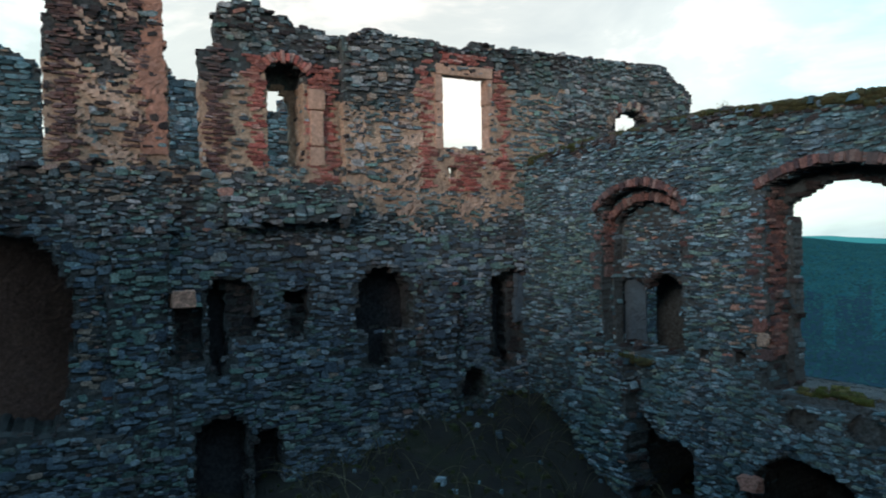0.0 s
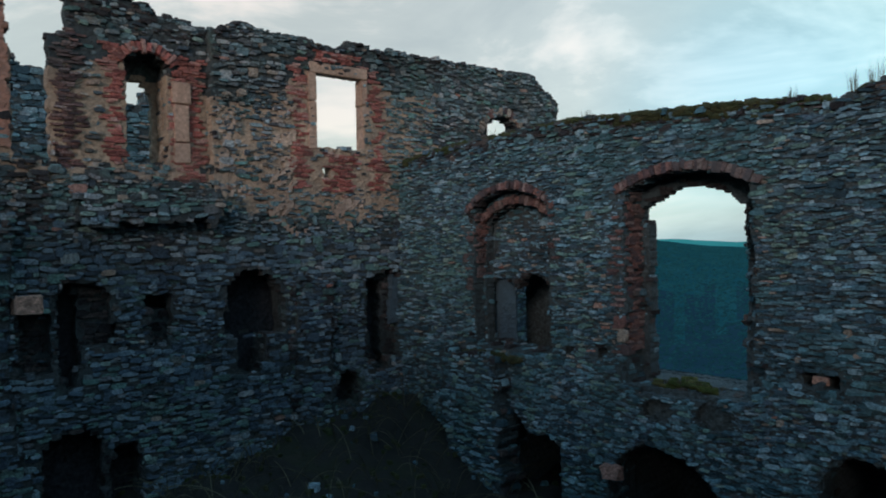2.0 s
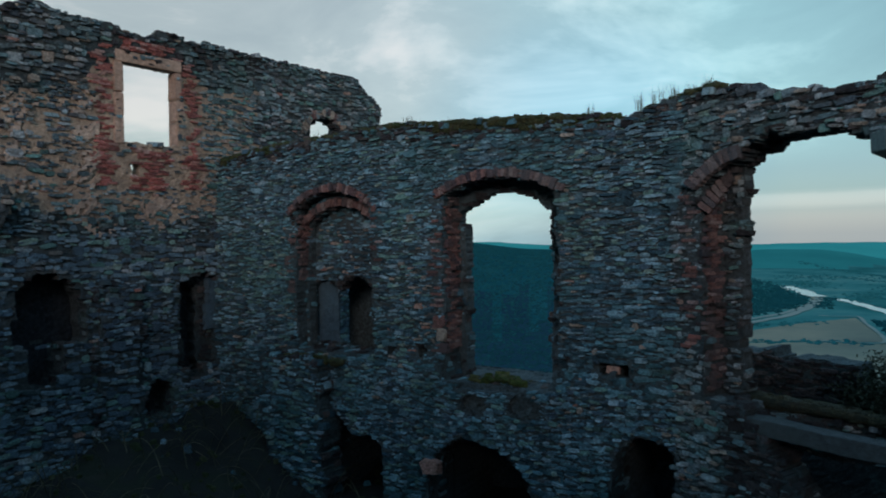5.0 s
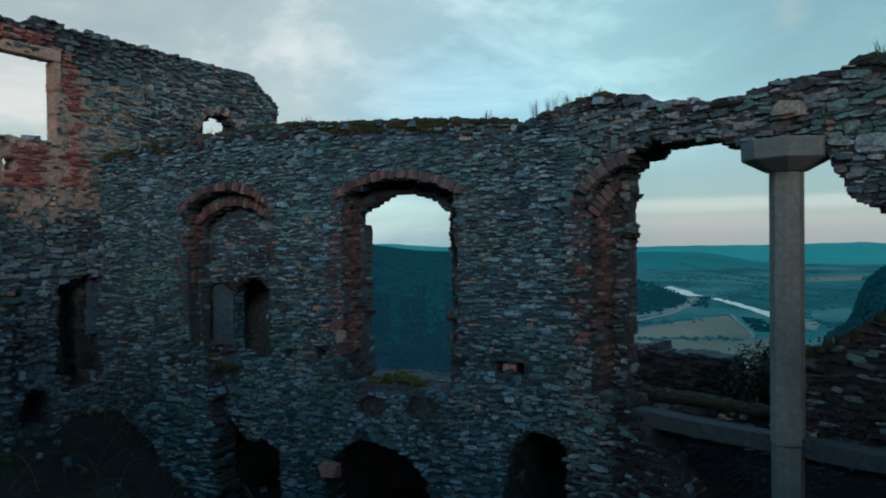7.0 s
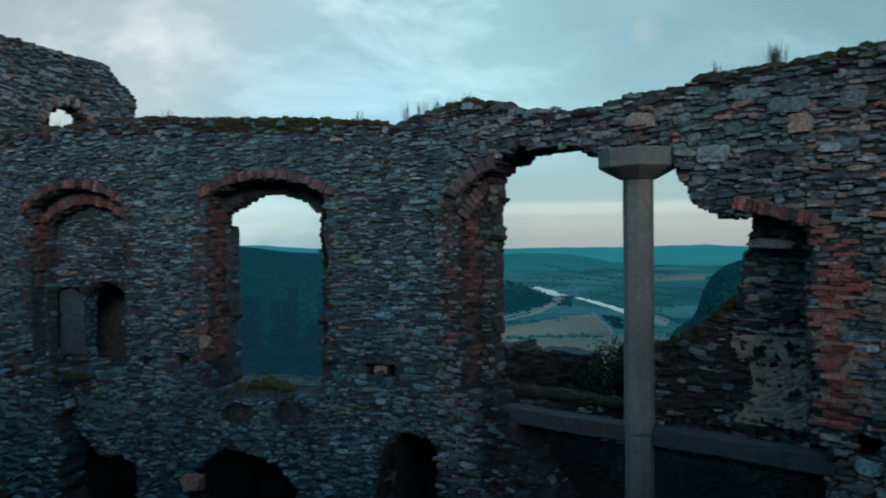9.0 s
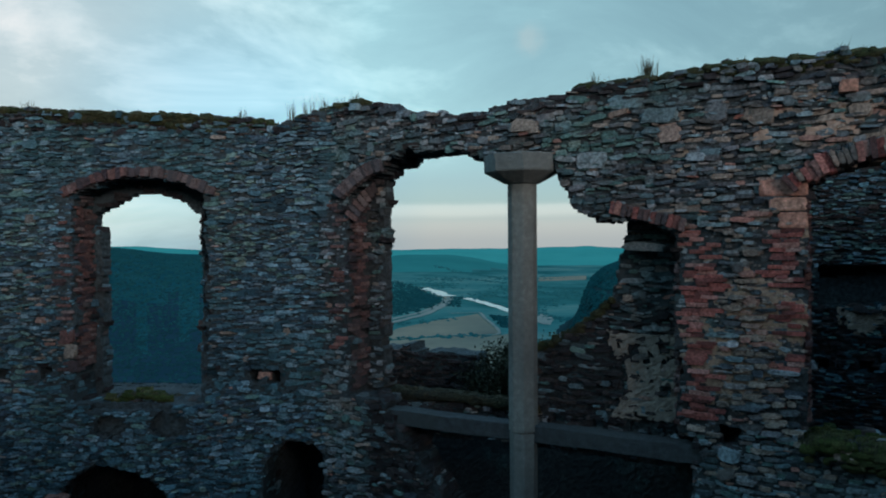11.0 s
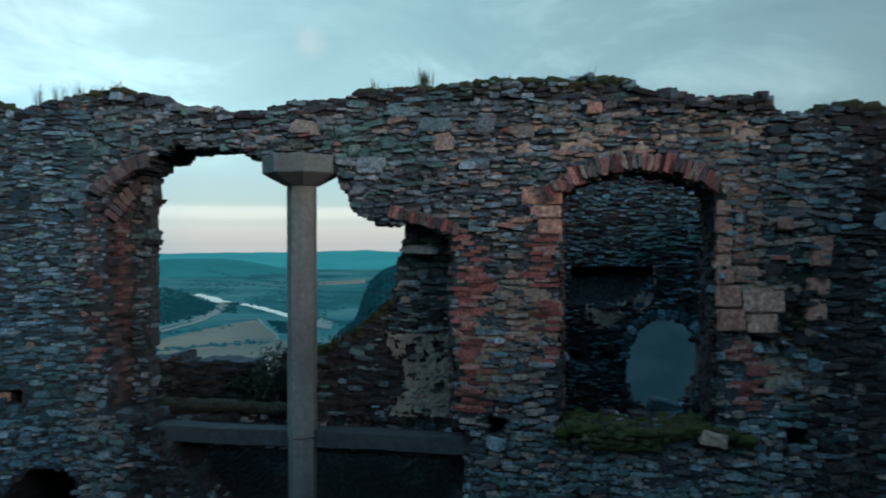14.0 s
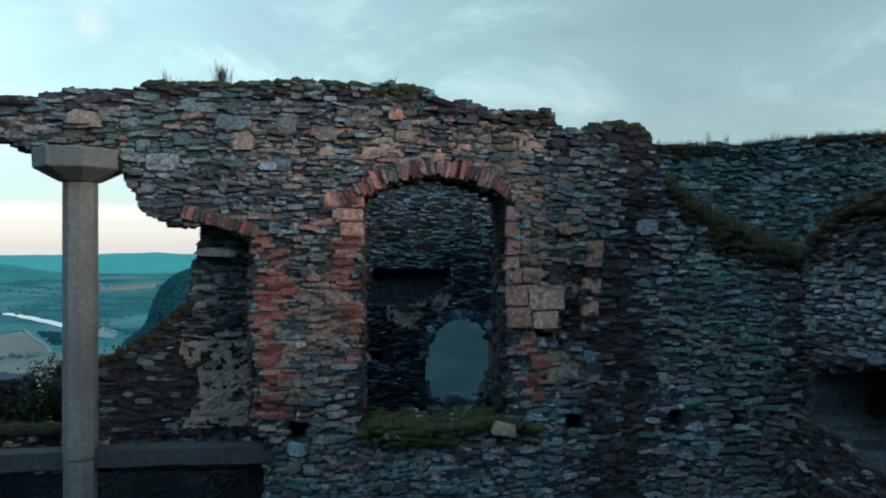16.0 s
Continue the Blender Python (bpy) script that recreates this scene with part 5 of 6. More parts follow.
# ---- the column and the beam ----
def column():
    base = new("support_column")
    base.matrix_world = C_FRAME @ Matrix.Translation((-3.50, 0.08, BASE))
    tagged(base, "octagonal grey concrete column carrying the broken wall", "column")

    def octagon(name, rows, label):
        bm = bmesh.new()
        rings_ = []
        for z, half in rows:
            ring = []
            for k in range(8):
                a = radians(22.5 + 45 * k)
                ring.append(bm.verts.new((half / math.cos(radians(22.5)) * math.cos(a), half / math.cos(radians(22.5)) * math.sin(a), z)))
            rings_.append(ring)
        for p, q in zip(rings_, rings_[1:]):
            for k in range(8):
                bm.faces.new((p[k], p[(k + 1) % 8], q[(k + 1) % 8], q[k]))
        bm.faces.new(rings_[0][::-1])
        bm.faces.new(rings_[-1])
        bmesh.ops.bevel(bm, geom=[e for e in bm.edges], offset=0.012, segments=1, affect="EDGES")
        part(name, bm_mesh(name, bm, [CONCRETE]), base, label)

    octagon("lower_shaft", [(0, 0.197), (-BASE - 2.98, 0.197)], "")
    octagon("upper_shaft", [(-BASE - 2.97, 0.206), (-BASE + 0.82, 0.206)], "")
    octagon("capital", [(-BASE + 0.77, 0.24), (-BASE + 0.94, 0.53), (-BASE + 1.20, 0.54)], "flared concrete capital")
    bm = bmesh.new()
    bmesh.ops.create_cube(bm, size=1)
    bmesh.ops.scale(bm, vec=(0.75, 0.10, 0.07), verts=bm.verts)
    bmesh.ops.bevel(bm, geom=list(bm.edges), offset=0.01, segments=1, affect="EDGES")
    part("iron_bar", bm_mesh("iron_bar", bm, [IRON]), base, "dark rusty iron bar under the wall", Matrix.Translation((0.38, -0.1, -BASE + 1.29)))
    return base


column()


def beam():
    bm = bmesh.new()
    bmesh.ops.create_cube(bm, size=1)
    bmesh.ops.scale(bm, vec=(5.25, 0.30, 0.25), verts=bm.verts)
    bmesh.ops.subdivide_edges(bm, edges=[e for e in bm.edges if abs((e.verts[0].co - e.verts[1].co).x) > 1], cuts=14)
    for v in bm.verts:
        v.co.z += 0.012 * math.sin(v.co.x * 2.1) + rng.uniform(-0.008, 0.008)
        v.co.y += rng.uniform(-0.008, 0.008)
    bmesh.ops.bevel(bm, geom=list(bm.edges), offset=0.012, segments=1, affect="EDGES")
    ob = new("tie_beam", bm_mesh("tie_beam", bm, [SHADE_DARK_CONCRETE]))
    ob.matrix_world = C_FRAME @ Matrix.Translation((-3.56, 0.16, -3.0))
    tagged(ob, "long grey concrete beam across the broken opening", "beam")


beam()


# ---- plaster left on the walls ----
def plaster(wall, region, u0, u1, z0, z1, y, label, mat=PLASTER, thick=0.05, cell=0.06):
    v, f, _ = core([(region, u0, u1, z0, z1, y - thick, y + 0.03)], cell, 0.02, 61)
    part("plaster", mesh_of("plaster", v, f, [mat]), wall, label)


def patchy(seed, scale, level):
    return lambda u, z: wobble(u, z, scale, 1.0, seed) + 0.5 * wobble(u, z, scale * 3.1, 1.0, seed + 1) > level


hall_patches = patchy(71, 2.6, 0.5)
plaster(wall_a, lambda u, z: a_front(u, z) & hall_patches(u, z) & ~((u > 7.85) & (u < 10.2) & (z > 1.25)) & (((u - 7.9) / 2.6) ** 2 + ((z - 1.7) / 1.6) ** 2 < 1 + 0.3 * np.sin(4 * u + 3 * z)), 5.9, 10.8, 0.1, 3.6, 0.0, "patchy tan lime plaster between stones", thick=0.045)
pier_patches = patchy(75, 2.8, 0.35)
plaster(wall_a, lambda u, z: a_upper(u, z) & pier_patches(u, z), 0.2, 1.4, 1.7, 5.2, 0.3, "patchy tan lime plaster between stones", thick=0.045)
splay = patchy(73, 4.2, -0.75)
plaster(wall_c, lambda u, z: c_back(u, z) & splay(u, z) & (u > -2.15 + 0.15 * np.sin(5 * z)) & (u < -1.2) & ~((abs(u + 1.95) < 0.09) & (abs(z + 1.72) < 0.1)) & ~((abs(u + 1.5) < 0.09) & (abs(z + 1.65) < 0.1)) & ~((abs(u + 1.48) < 0.08) & (abs(z + 2.3) < 0.08)),
        -2.3, -1.2, -2.74, -1.45, 0.6, "crumbling pale plaster in the window splay", DUN_PLASTER, 0.06, 0.04)
plaster(wall_a, lambda u, z: a_upper(u, z) & (u > 1.42 + 0.12 * np.sin(3 * z) + 0.06 * np.sin(11 * z)), 1.25, 1.9, 1.9, 5.5, 0.3, "smooth reddish plaster on a corner", RED_PLASTER, 0.05)
# black sheets stand in for the shade deep in the openings
plaster(wall_a, lambda u, z: z < 1.0, -4.9, 0.2, -5.5, 1.0, 4.6, "black sheet for the shade at the back of the opening", SHADE_BLACK, 0.03, 0.12)
plaster(wall_a, lambda u, z: (u < 11.2) & ~a_front(u, z) & (u > 0.4), 0.4, 11.3, -6.0, -0.5, 0.72, "black sheets for the shade at the backs of the niches", SHADE_BLACK, 0.03, 0.09)
ledge_patches = patchy(83, 3.4, -0.3)
plaster(wall_cb, lambda u, z: cb_solid(u, z) & ledge_patches(u, z) & (z < CB_SLOT(u)) & (z > CB_SLOT(u) - 0.42 - 0.1 * np.sin(6 * u)), 0.9, 2.35, -1.9, -0.55, 0.0, "pale mortar smeared below the slot", DUN_PLASTER, 0.05, 0.045)
smear = patchy(79, 2.6, 0.35)
plaster(wall_c, lambda u, z: c_front(u, z) & smear(u, z) & (z > 1.2), -0.3, 2.9, 1.2, 1.6, 0.0, "smeared pinkish mortar above the arch", thick=0.03)
plaster(wall_b, lambda u, z: arch(u, z, -12.0, -11.25, -2.55, -1.5, -1.05), -12, -10.9, -2.6, -0.9, 0.80, "smooth grey plaster in a blocked small window", GREY_PLASTER, 0.03)
plaster(wall_a, lambda u, z: (u > 10.55 + 0.05 * np.sin(4 * z)) & (z < -0.95 - 0.7 * (u - 10.55)), 10.45, 11.05, -2.3, -0.9, 0.22, "grey plastered jamb of the corner niche", GREY_PLASTER, 0.16)
niche_patches = patchy(77, 2.4, -0.1)
plaster(wall_b, lambda u, z: b_niche(u, z) & b_back(u, z) & niche_patches(u, z) & (z > -0.6), -11.8, -9.5, -0.7, 1.0, 0.6, "worn grey plaster in the niche head", SHADE_DARK_CONCRETE, 0.02)

# stones bonding the two walls where they meet
gen_s = np.random.default_rng(17)
for k in range(26):
    part("stone", STONE_POOL[k % 14], wall_b, "", Matrix.LocRotScale((-3.03 + float(gen_s.uniform(-0.08, 0.08)), 0.0 + float(swell(-3.03, 0.6)), 0.3 + 0.066 * k), Euler((0, float(gen_s.uniform(-0.08, 0.08)), float(gen_s.uniform(0.1, 0.3)))), (float(gen_s.uniform(0.22, 0.42)), float(gen_s.uniform(0.05, 0.1)), float(gen_s.uniform(0.055, 0.09)))))

# single larger stones that stand out of the walls
for wall, u, y, z, w, h, p, pool in ((wall_b, -7.95, -0.14, -4.72, 0.4, 0.28, 0.2, WARM_POOL), (wall_b, -8.5, 0.0, 0.37, 0.19, 0.17, 0.07, WARM_POOL), (wall_b, -4.15, 0.02, -2.43, 0.24, 0.13, 0.07, ASHLAR_POOL),
                                     (wall_b, -7.81, 0.0, -1.75, 0.26, 0.2, 0.05, DULL_POOL), (wall_b, -7.76, 0.0, -2.03, 0.22, 0.26, 0.06, WARM_POOL), (wall_b, -7.7, 0.02, -2.3, 0.2, 0.2, 0.06, DULL_POOL), (wall_a, 2.08, -0.03, -1.17, 0.52, 0.36, 0.12, ASHLAR_POOL),
                                     (wall_a, 3.02, 0.0, 1.08, 0.34, 0.26, 0.08, WARM_POOL), (wall_c, 0.78, 0.0, 1.78, 0.2, 0.16, 0.14, ASHLAR_POOL), (wall_c, -1.45, 0.0, 1.62, 0.5, 0.2, 0.07, HALL_POOL),
                                     (wall_c, -1.35, 0.0, 1.36, 0.34, 0.26, 0.06, WARM_POOL), (wall_c, -0.75, 0.0, 1.62, 0.3, 0.3, 0.05, HALL_POOL), (wall_c, -0.2, 0.0, 1.5, 0.32, 0.24, 0.06, WARM_POOL),
                                     (wall_c, -1.9, 0.0, 1.82, 0.5, 0.24, 0.06, HALL_POOL), (wall_c, -3.4, 0.0, 1.62, 0.42, 0.2, 0.09, WARM_POOL), (wall_c, -2.4, 0.0, 1.05, 0.44, 0.22, 0.05, HALL_POOL),
                                     (wall_c, 3.25, 0.0, 0.16, 0.2, 0.18, 0.16, WARM_POOL), (wall_c, -1.72, 0.5, -0.18, 0.62, 0.13, 0.22, HALL_POOL), (wall_c, 3.72, 0.0, -0.2, 0.26, 0.4, 0.06, ASHLAR_POOL), (wall_c, 4.5, 0.0, 0.2, 0.34, 0.24, 0.08, HALL_POOL)):
    part("dressed_stone" if pool is ASHLAR_POOL else "stone", pool[int(abs(u) * 7) % len(pool)], wall, "", Matrix.LocRotScale((u, y + swell(u, z), z), Euler((0, 0.04, 0)), (w, p, h)))


# ---- turf, grass and bushes ----
def turf_mesh(name, top, u0, u1, y0, y1, seed, drop=0.12, mat=MOSS, dense=1.0):
    """Cushions of moss and turf on a wall's top and over its near edge."""
    g = np.random.default_rng(seed)
    n = int((u1 - u0) * (40 + 160 * drop) * dense)
    u = g.uniform(u0, u1, n)
    over = g.uniform(0, 1, n) < 0.6
    clump = 0.75 + 0.6 * np.sin(u * 1.9 + seed) * np.sin(u * 0.7 + 2 * seed)
    z = top(u) + np.where(over, 0.02 - drop * g.uniform(0, 1, n) ** 1.6 * clump, 0.02)
    y = np.where(over, y0 - 0.02, g.uniform(y0, y1, n))
    one = np.ones((n, 1))
    out = np.where(over[:, None], one * [0, -0.9, 0.35], one * [0, 0, 1])
    up = np.where(over[:, None], one * [0, 0.35, 0.9], one * [0, 1, 0])
    v = slabs(np.stack([u, y, z], 1), one * [1, 0, 0], up, out, g.uniform(0.07, 0.24, n), g.uniform(0.05, 0.13, n), g.uniform(0.02, 0.07, n), g, 0.0)
    q, t = slab_faces(n)
    return mesh_of(name, v, q + t, [mat], smooth=True)


def blades(name, roots, height, seed, mat, spread=0.45, each=7, width=0.0055):
    """Grass blades round the given roots, each a bent two-piece blade."""
    g = np.random.default_rng(seed)
    verts, faces = [], []
    for root, tall in zip(roots, height):
        for _ in range(each):
            a, lean = g.uniform(0, 6.28), g.uniform(0.05, spread)
            h = tall * g.uniform(0.5, 1.1)
            b = np.array(root) + [g.normal(0, 0.04), g.normal(0, 0.04), -0.03]
            way, side = np.array([math.cos(a), math.sin(a), 0]), np.array([-math.sin(a), math.cos(a), 0]) * width
            k = len(verts)
            mid, tip = b + way * lean * h * 0.35 + [0, 0, h * 0.6], b + way * lean * h + [0, 0, h]
            verts += [b - side, b + side, mid + side * 0.8, mid - side * 0.8, tip]
            faces += [(k, k + 1, k + 2, k + 3), (k + 3, k + 2, k + 4)]
    return mesh_of(name, verts, faces, [mat])


def turf(name, frame_of, top, u0, u1, y0, y1, seed, label, tufts=30, tall=0.16, extra=(), drop=0.12, mat=MOSS, dense=1.0):
    ob = new(name, turf_mesh(name, top, u0, u1, y0, y1, seed, drop, mat, dense))
    ob.matrix_world = frame_of
    tagged(ob, label, "turf", kind="stuff")
    g = np.random.default_rng(seed + 100)
    us = g.uniform(u0, u1, tufts)
    roots = [(u, g.uniform(y0 - 0.05, y0 + 0.3), float(top(u)) + 0.03) for u in us] + [(u, y0 + 0.15, float(top(u)) + 0.03) for u, _ in extra for _ in range(3)]
    tallness = list(g.uniform(0.5, 1.1, tufts) * tall) + [h for _, h in extra for _ in range(3)]
    part("grass_blades", blades("grass_blades", roots, tallness, seed, STRAW), ob, "dry grass blades", kind="stuff")
    return ob


turf("turf_on_east_wall", B_FRAME, B_TOP, -14.5, -4.0, 0.05, 0.8, 81, "dark green moss and turf along the wall top", 140, 0.13, ((-8.7, 0.25), (-4.6, 0.3), (-3.7, 0.4)), 0.2)
turf("turf_on_east_wall_end", B_FRAME, B_TOP, -3.55, -3.05, 0.05, 0.8, 82, "tuft of turf on the wall top", 12, 0.2, ((-3.4, 0.45), (-3.1, 0.4)))
turf("turf_on_south_wall", C_FRAME, C_TOP, -2.6, 1.25, 0.05, 0.8, 83, "green moss and turf along the wall top", 50, 0.13, ((-1.65, 0.42), (-1.62, 0.4), (-1.68, 0.36), (-2.4, 0.3), (0.7, 0.28)), 0.14)
turf("turf_on_joint", C_FRAME, C_TOP, -7.1, -6.3, 0.1, 0.8, 84, "thin moss on the wall top", 14, 0.12, ((-6.9, 0.25), (-6.6, 0.25)), 0.03)
turf("turf_on_broken_wall", C_FRAME, C_TOP, 3.7, 4.7, 0.05, 0.8, 85, "olive turf on the broken wall end", 14, 0.12, (), 0.1)
turf("turf_on_wall_slope", C_FRAME, C_TOP, 4.85, 7.3, -0.05, 0.8, 86, "thick withered olive turf on the sloping low wall", 600, 0.3, (), 0.5, DRY_TURF)
turf("turf_on_corner_wall", D_FRAME, D_TOP, 0.2, 5.2, -0.05, 0.8, 94, "dark withered turf on the corner wall top", 160, 0.16, (), 0.22, DRY_TURF)
turf("turf_on_outer_wall", CB_FRAME, CB_TOP, 5.5, 15.8, 0.0, 0.9, 87, "dark turf along the outer wall top", 420, 0.22, ((8.3, 0.45), (8.7, 0.4), (9.9, 0.35)), 0.42, DRY_TURF)
turf("turf_on_sill", C_FRAME, line([(0, -2.72), (0.5, -2.62), (1.5, -2.7), (2.2, -2.6), (2.9, -2.75)]), 0.28, 2.85, -0.12, 0.75, 88, "bright green moss and grass on the arch sill", 160, 0.14, (), 0.24, GREEN_MOSS)
turf("turf_on_window_sill", B_FRAME, line([(-7.5, -2.95), (-6.5, -2.82), (-5.7, -2.95)]), -7.1, -5.9, 0.05, 0.55, 89, "green moss and weeds on the broken window sill", 60, 0.10, (), 0.16, GREEN_MOSS, 0.5)
turf("turf_on_niche_sill", B_FRAME, line([(-12.6, -2.78), (-11.0, -2.7), (-9.6, -2.8)]), -12.0, -10.2, -0.3, 0.5, 90, "dark moss on the niche sill", 50, 0.09, (), 0.14, MOSS, 0.4)
# packed dense: an added dark cover over the pale, sky-lit ledge
turf("turf_on_gap_sill", C_FRAME, line([(-6.3, -2.74), (-5, -2.72), (-3.5, -2.75)]), -6.2, -3.5, 0.56, 0.88, 92, "dark withered turf added to darken the broken sill", 90, 0.1, (), 0.06, DRY_TURF, 4.0)
turf("twigs_in_loop_window", A_FRAME, line([(13.8, 2.86), (15.0, 2.9)]), 13.95, 14.9, 0.1, 0.3, 93, "dry twigs and weeds in the small loop window", 7, 0.45, (), 0.02, DRY_TURF)
turf("turf_on_apron", C_FRAME, line([(-3.5, -1.8), (-3.21, -1.72), (-2.65, -1.38), (-2.28, -1.02)]), -3.45, -2.25, 0.6, 0.85, 91, "olive moss on the sloping broken masonry", 24, 0.09, (), 0.05)


def sill_block(frame_of, u, y, z, w, h, label, mat=PLASTER):
    bm = bmesh.new()
    bmesh.ops.create_cube(bm, size=1)
    bmesh.ops.subdivide_edges(bm, edges=list(bm.edges), cuts=2, use_grid_fill=True)
    g = np.random.default_rng(int(abs(u) * 100))
    for v in bm.verts:
        v.co = v.co.normalized() * 0.25 + v.co * 0.6
        v.co = Vector((v.co.x * w, v.co.y * w * 0.8, v.co.z * h)) + Vector(g.uniform(-0.015, 0.015, 3).tolist())
    ob = new("loose_stone", bm_mesh("loose_stone", bm, [mat]))
    ob.matrix_world = frame_of @ Matrix.Translation((u, y, z + 0.3 * h)) @ Matrix.Rotation(0.2, 4, "Y")
    tagged(ob, label, "stone", "loose stones on the sill")


sill_block(CB_FRAME, 2.55, 0.35, -3.72, 0.66, 0.4, "rounded grey boulder lying in the small opening", STONE)
sill_block(C_FRAME, 0.72, -0.1, -2.78, 0.22, 0.16, "small pale loose stone on the mossy sill")
sill_block(C_FRAME, 2.33, -0.12, -2.76, 0.34, 0.2, "flat pale loose stone on the mossy sill")


def bush(u, y, z, size, seed, frame_of, label):
    """A bush: a few bent stems and many small leaves round them."""
    g = np.random.default_rng(seed)
    base = new("bush")
    base.matrix_world = frame_of @ Matrix.Translation((u, y, z))
    tagged(base, label, "bush", "bushes outside the walls")
    verts, faces, tips = [], [], []
    for _ in range(14):
        a, out = g.uniform(0, 6.28), g.uniform(0.2, 1.0)
        p = np.array([0.0, 0, 0])
        for k in range(5):
            q = p + np.array([math.cos(a) * out, math.sin(a) * out, 1.1 - 0.1 * k]) * size * 0.2 + g.normal(0, 0.04 * size, 3)
            w = 0.02 * size * (1 - k / 6)
            n = len(verts)
            verts += [p + (w, 0, 0), p + (-w, w, 0), p + (-w, -w, 0), q + (w * 0.8, 0, 0), q + (-w * 0.8, w * 0.8, 0), q + (-w * 0.8, -w * 0.8, 0)]
            faces += [(n, n + 1, n + 4, n + 3), (n + 1, n + 2, n + 5, n + 4), (n + 2, n, n + 3, n + 5)]
            tips.append(q)
            p = q
    part("stems", mesh_of("stems", verts, faces, [LEAF]), base, "thin dark stems")
    verts, faces = [], []
    for q in tips:
        for _ in range(130):
            c = q + g.normal(0, 0.13 * size, 3)
            d, e = g.normal(0, 1, 3), g.normal(0, 1, 3)
            d, e = d / np.linalg.norm(d) * 0.036 * size, e / np.linalg.norm(e) * 0.024 * size
            n = len(verts)
            verts += [c - d, c + e, c + d, c - e]
            faces.append((n, n + 1, n + 2, n + 3))
    part("foliage", mesh_of("foliage", verts, faces, [LEAF]), base, "small dark leaves", kind="stuff")


bush(-5.2, 4.0, -4.2, 1.15, 95, C_FRAME, "dark leafy bush below the broken wall")
bush(-4.95, 4.0, -3.6, 1.15, 96, C_FRAME, "dark leafy bush below the broken wall")
bush(-6.9, 3.3, -4.6, 1.0, 97, C_FRAME, "low dark bush in front of a ruined parapet")

P_FRAME = C_FRAME @ Matrix.Translation((0, 4.0, 0))
P_TOP = line([(-9.5, -2.56), (-7.9, -2.55), (-7.3, -2.6), (-6.5, -2.6), (-6.05, -2.52), (-5.98, -2.55), (-5.93, -4), (-4, -4.2)])


def p_solid(u, z):
    return z < P_TOP(u) + wobble(u, z, 2.2, 0.08, 53)


# nearly all parapet stones take the dark colour
build_wall("wall_outer_parapet", P_FRAME, [(p_solid, -9.5, -4, BASE - 2, -2.2, 0, 0.6)], [(p_solid, -9.5, -4, -4.5, -2.2, 0, 0.95)], "low dark ruined rubble parapet outside the hall", 29, edges=(), stone=SOOT_AND_SHADE, darkened=lambda u, z: 0.85 + 0 * u)


# ---- rubble on the ground, woods on the far slopes ----
def ground_rubble():
    g = np.random.default_rng(301)
    n = 2600
    yaw, r = g.uniform(-75, 38, n), g.uniform(7, 20, n)
    keep_ = g.uniform(0, 1, n) < 0.25 + 0.75 * np.exp(-((yaw + 5) / 18) ** 2)
    yaw, r = yaw[keep_], r[keep_]
    n = len(yaw)
    z = land_height(yaw, r) + EYE
    one = np.ones((n, 1))
    a = g.uniform(0, 6.28, n)
    along = np.stack([np.cos(a), np.sin(a), 0 * a], 1)
    up = np.stack([-np.sin(a), np.cos(a), 0 * a], 1)
    w = g.uniform(0.05, 0.16, n) * np.where(g.uniform(0, 1, n) < 0.05, 1.8, 1.0)
    v = slabs(np.stack([-np.sin(np.radians(yaw)) * r, np.cos(np.radians(yaw)) * r, z + 0.01], 1), along, up, one * [0, 0, 1], w, w * g.uniform(0.5, 0.9, n), w * 0.4, g)
    q, t = slab_faces(n)
    index = np.where(g.uniform(0, 1, n) < 0.88, 1, 0)
    ob = new("fallen_rubble", mesh_of("fallen_rubble", v, q + t, [STONE, MOSS], np.concatenate([np.repeat(index, RING), index])))
    tagged(ob, "scattered fallen stones half sunk in dark soil", "rubble", kind="stuff")


ground_rubble()


def brambles():
    """Bare arching bramble stems over the heap in the corner of the hall."""
    g = np.random.default_rng(331)
    verts, faces = [], []
    for _ in range(420):
        yaw, r = g.uniform(-16, 14), g.uniform(12, 18.5)
        root = np.array([-math.sin(radians(yaw)) * r, math.cos(radians(yaw)) * r, float(land_height(yaw, r)) + EYE])
        a, reach, rise = g.uniform(0, 6.28), g.uniform(0.3, 1.3), g.uniform(0.2, 0.8)
        way, side = np.array([math.cos(a), math.sin(a), 0]), np.array([-math.sin(a), math.cos(a), 0])
        bend = g.normal(0, 0.25)
        for k in range(7):
            s_ = k / 6
            c = root + way * reach * s_ + side * bend * s_ * s_ + np.array([0, 0, rise * (4 * s_ * (1 - 0.62 * s_)) * 0.6])
            w = 0.012 * (1.1 - 0.8 * s_)
            n = len(verts)
            verts += [c + side * w, c - side * w * 0.5 + [0, 0, w], c - side * w * 0.5 - [0, 0, w]]
            if k:
                faces += [(n - 3, n - 2, n + 1, n), (n - 2, n - 1, n + 2, n + 1), (n - 1, n - 3, n, n + 2)]
    tagged(new("brambles", mesh_of("brambles", verts, faces, [STRAW])), "bare grey bramble stems over the dark earth heap", "brambles", kind="stuff")


brambles()


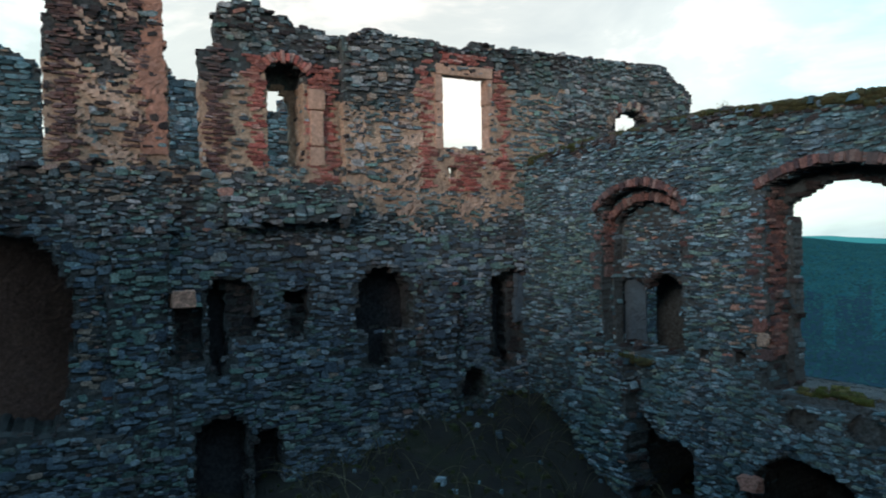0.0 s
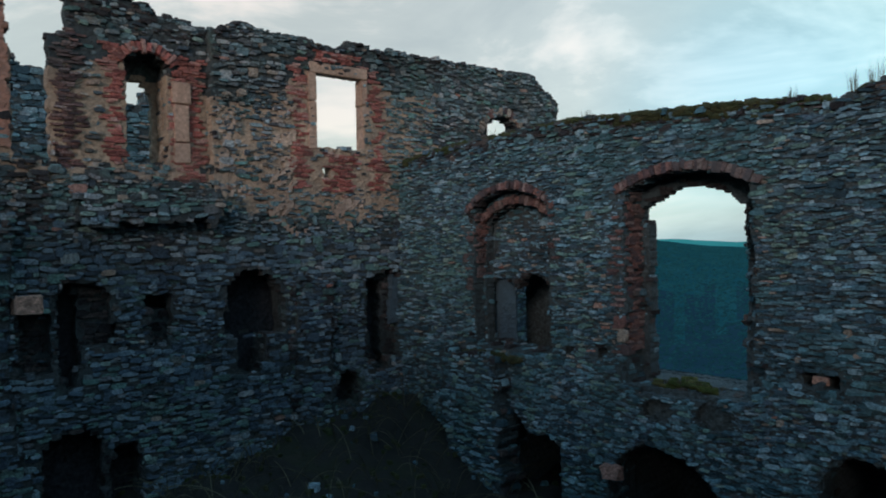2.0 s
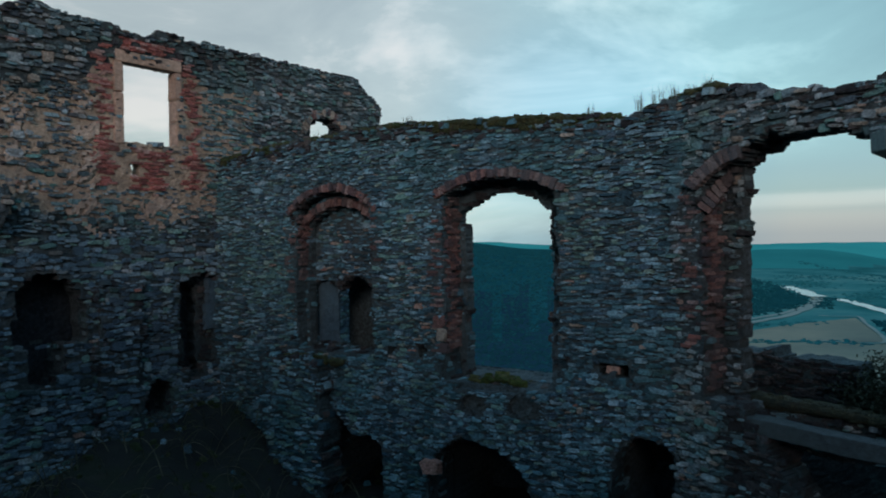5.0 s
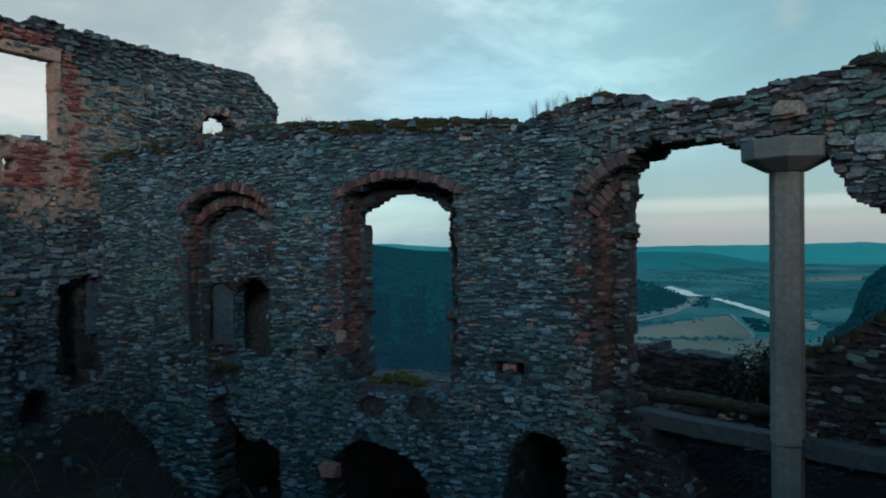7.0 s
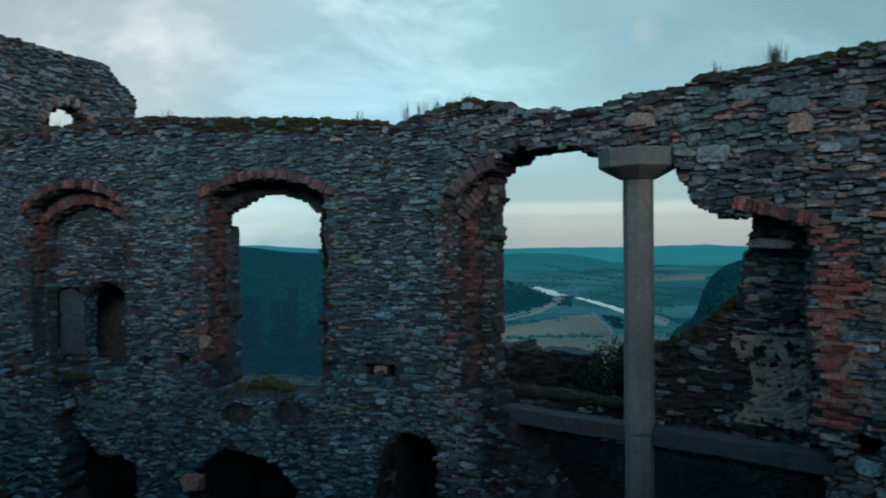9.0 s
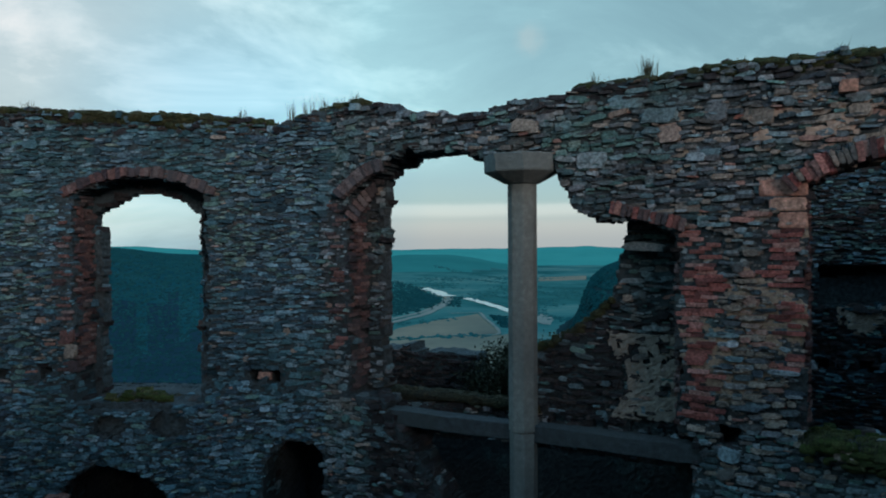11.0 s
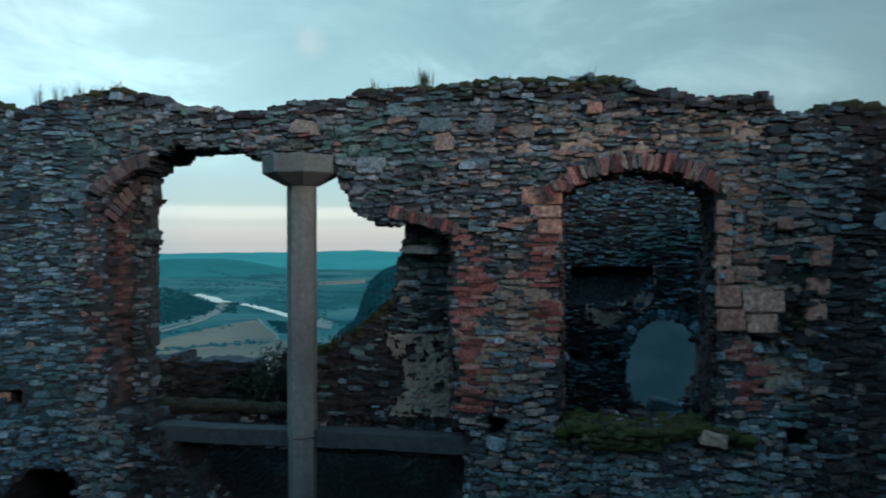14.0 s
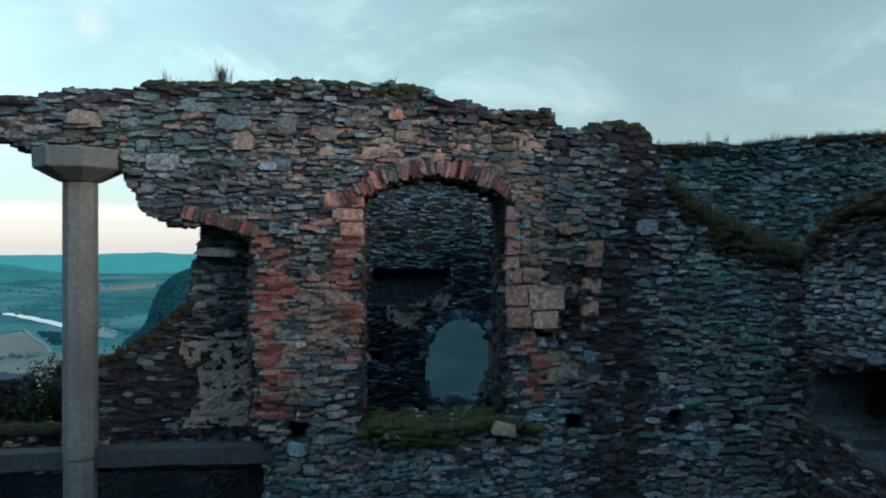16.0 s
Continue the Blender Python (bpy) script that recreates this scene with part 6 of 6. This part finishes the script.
def woodland(name, spots, size, label, seed, mat):
    """Many small uneven tree crowns: yaw and distance of each from the castle."""
    g = np.random.default_rng(seed)
    yaw, r = spots
    n = len(yaw)
    base = np.stack([-np.sin(np.radians(yaw)) * r, np.cos(np.radians(yaw)) * r, land_height(yaw, r) + EYE], 1)
    h, w = g.uniform(0.7, 1.3, n) * size, g.uniform(0.7, 1.2, n) * size * 0.85
    k = np.arange(6)
    ring = np.stack([np.cos(k * 1.047), np.sin(k * 1.047), 0 * k], 1)
    verts = np.empty((n, 13, 3))
    for row, (rad, up) in enumerate(((0.55, -0.15), (0.42, 0.16))):
        jit = g.uniform(0.7, 1.25, (n, 6, 1))
        verts[:, row * 6 : row * 6 + 6] = base[:, None] + ring[None] * jit * rad * w[:, None, None] + np.array([0, 0, 1.0]) * (up * h[:, None, None] * g.uniform(0.85, 1.15, (n, 6, 1)))
    verts[:, 12] = base + np.stack([0 * h, 0 * h, 0.28 * h], 1)
    tri = [(6 + a, 6 + (a + 1) % 6, 12) for a in range(6)]
    quad = [(a, (a + 1) % 6, 6 + (a + 1) % 6, 6 + a) for a in range(6)]
    off = (np.arange(n) * 13)[:, None, None]
    faces = (np.array(quad)[None] + off).reshape(-1, 4).tolist() + (np.array(tri)[None] + off).reshape(-1, 3).tolist()
    ob = new(name, mesh_of(name, verts.reshape(-1, 3), faces, [mat], smooth=True))
    return tagged(ob, label, "woodland", kind="stuff")


# crown colours hold painted haze, palest for the valley trees
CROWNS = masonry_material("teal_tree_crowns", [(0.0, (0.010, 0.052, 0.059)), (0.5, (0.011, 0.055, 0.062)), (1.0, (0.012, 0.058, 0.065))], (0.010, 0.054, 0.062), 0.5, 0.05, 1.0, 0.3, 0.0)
DEEP_CROWNS = masonry_material("blue_green_crowns", [(0.0, (0.009, 0.034, 0.043)), (0.5, (0.009, 0.038, 0.047)), (1.0, (0.011, 0.042, 0.051))], (0.010, 0.044, 0.055), 0.5, 0.05, 1.0, 0.3, 0.0)
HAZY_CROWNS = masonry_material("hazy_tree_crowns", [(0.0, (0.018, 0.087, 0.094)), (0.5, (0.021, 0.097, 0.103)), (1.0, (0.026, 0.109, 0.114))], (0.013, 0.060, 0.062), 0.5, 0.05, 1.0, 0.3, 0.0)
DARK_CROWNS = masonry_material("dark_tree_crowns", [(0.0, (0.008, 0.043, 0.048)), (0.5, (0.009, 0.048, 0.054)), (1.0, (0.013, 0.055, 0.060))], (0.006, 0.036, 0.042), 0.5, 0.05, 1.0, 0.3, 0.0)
for crown_mat in (CROWNS, DEEP_CROWNS, DARK_CROWNS, HAZY_CROWNS):
    crown_mat.node_tree.nodes["Principled BSDF"].inputs["Specular IOR Level"].default_value = 0.0
gw = np.random.default_rng(311)
ly, lr = gw.uniform(-37, -20, 11000), 400 + 560 * gw.uniform(0, 1, 11000) ** 0.8
deep = lr + gw.normal(0, 90, 11000) < 690
woodland("woodland", (ly[~deep], lr[~deep]), 3.4, "dense teal-green woods on the slope across the valley", 312, CROWNS)
woodland("woodland", (ly[deep], lr[deep]), 3.4, "darker blue-green trees low on the far slope", 315, DEEP_CROWNS)
ry, rr = gw.uniform(-72, -60, 5000), 330 + 400 * gw.uniform(0, 1, 5000) ** 0.9
on_hill = (land_height(ry, rr) > -114)
woodland("woodland", (ry[on_hill], rr[on_hill]), 4.5, "dense dark woods on the near valley side", 313, DARK_CROWNS)
# tree lines between the fields and along the river
vy, vr = [], []
for (x0, y0), (x1, y1), count in (((1265, 940), (1095, 640), 80), ((1010, 640), (860, 470), 60), ((600, 603), (712, 512), 60), ((1500, 1000), (1250, 700), 90), ((1700, 1300), (1500, 900), 90), ((2000, 1700), (1750, 1100), 120), ((840, 672), (725, 680), 30)):
    s_ = gw.uniform(0, 1, count)
    px_, py_ = x0 + (x1 - x0) * s_ + gw.normal(0, 9, count), y0 + (y1 - y0) * s_ + gw.normal(0, 9, count)
    vy += np.degrees(np.arctan2(-px_, py_)).tolist()
    vr += np.hypot(px_, py_).tolist()
# the dark wood in the river bend, a wedge between the water and the road
ws, wm = gw.uniform(0, 1, 2000), gw.uniform(0, 1, 2000)
far_x, far_y = np.interp(ws, [0, 0.25, 0.5, 0.8, 1], [1533, 1467, 1323, 1166, 1060]), np.interp(ws, [0, 0.25, 0.5, 0.8, 1], [1500, 1376, 1189, 1015, 905])
near_x, near_y = np.interp(ws, [0, 0.25, 0.5, 0.8, 1], [790, 830, 880, 965, 1020]), np.interp(ws, [0, 0.25, 0.5, 0.8, 1], [772, 782, 800, 842, 880])
wx, wy = near_x + (far_x - near_x) * wm + gw.normal(0, 12, 2000), near_y + (far_y - near_y) * wm + gw.normal(0, 12, 2000)
wx, wy = np.append(wx, gw.uniform(985, 1150, 90)), np.append(wy, gw.uniform(-18, 18, 90))
wy[2000:] += 795 + 0.74 * (wx[2000:] - 985)
wx, wy = np.append(wx, gw.uniform(790, 905, 110)), np.append(wy, gw.uniform(-22, 8, 110))
wy[2090:] += 545 + 0.86 * (wx[2090:] - 790)
woodland("woodland", (np.degrees(np.arctan2(-wx, wy)), np.hypot(wx, wy)), 8.0, "dark wood beside the river bend", 316, DARK_CROWNS)
# copses on the plain and a wood beside the road
for yaw0, r0, wide, deep_, count in ((-47, 1750, 1.2, 60, 90), (-50, 1850, 1.6, 70, 120), (-53.5, 1500, 1.2, 50, 90), (-56, 1750, 1.5, 70, 120), (-58.5, 1350, 1.0, 60, 90), (-60.5, 1600, 1.2, 60, 90), (-51, 2150, 2.5, 60, 140), (-57, 2200, 2.5, 60, 140)):
    vy += (yaw0 + gw.normal(0, wide * 0.6, count)).tolist()
    vr += (r0 + gw.normal(0, deep_, count)).tolist()
woodland("tree_line", (np.array(vy), np.array(vr)), 8.0, "tree lines and copses with haze in their colour", 314, HAZY_CROWNS)
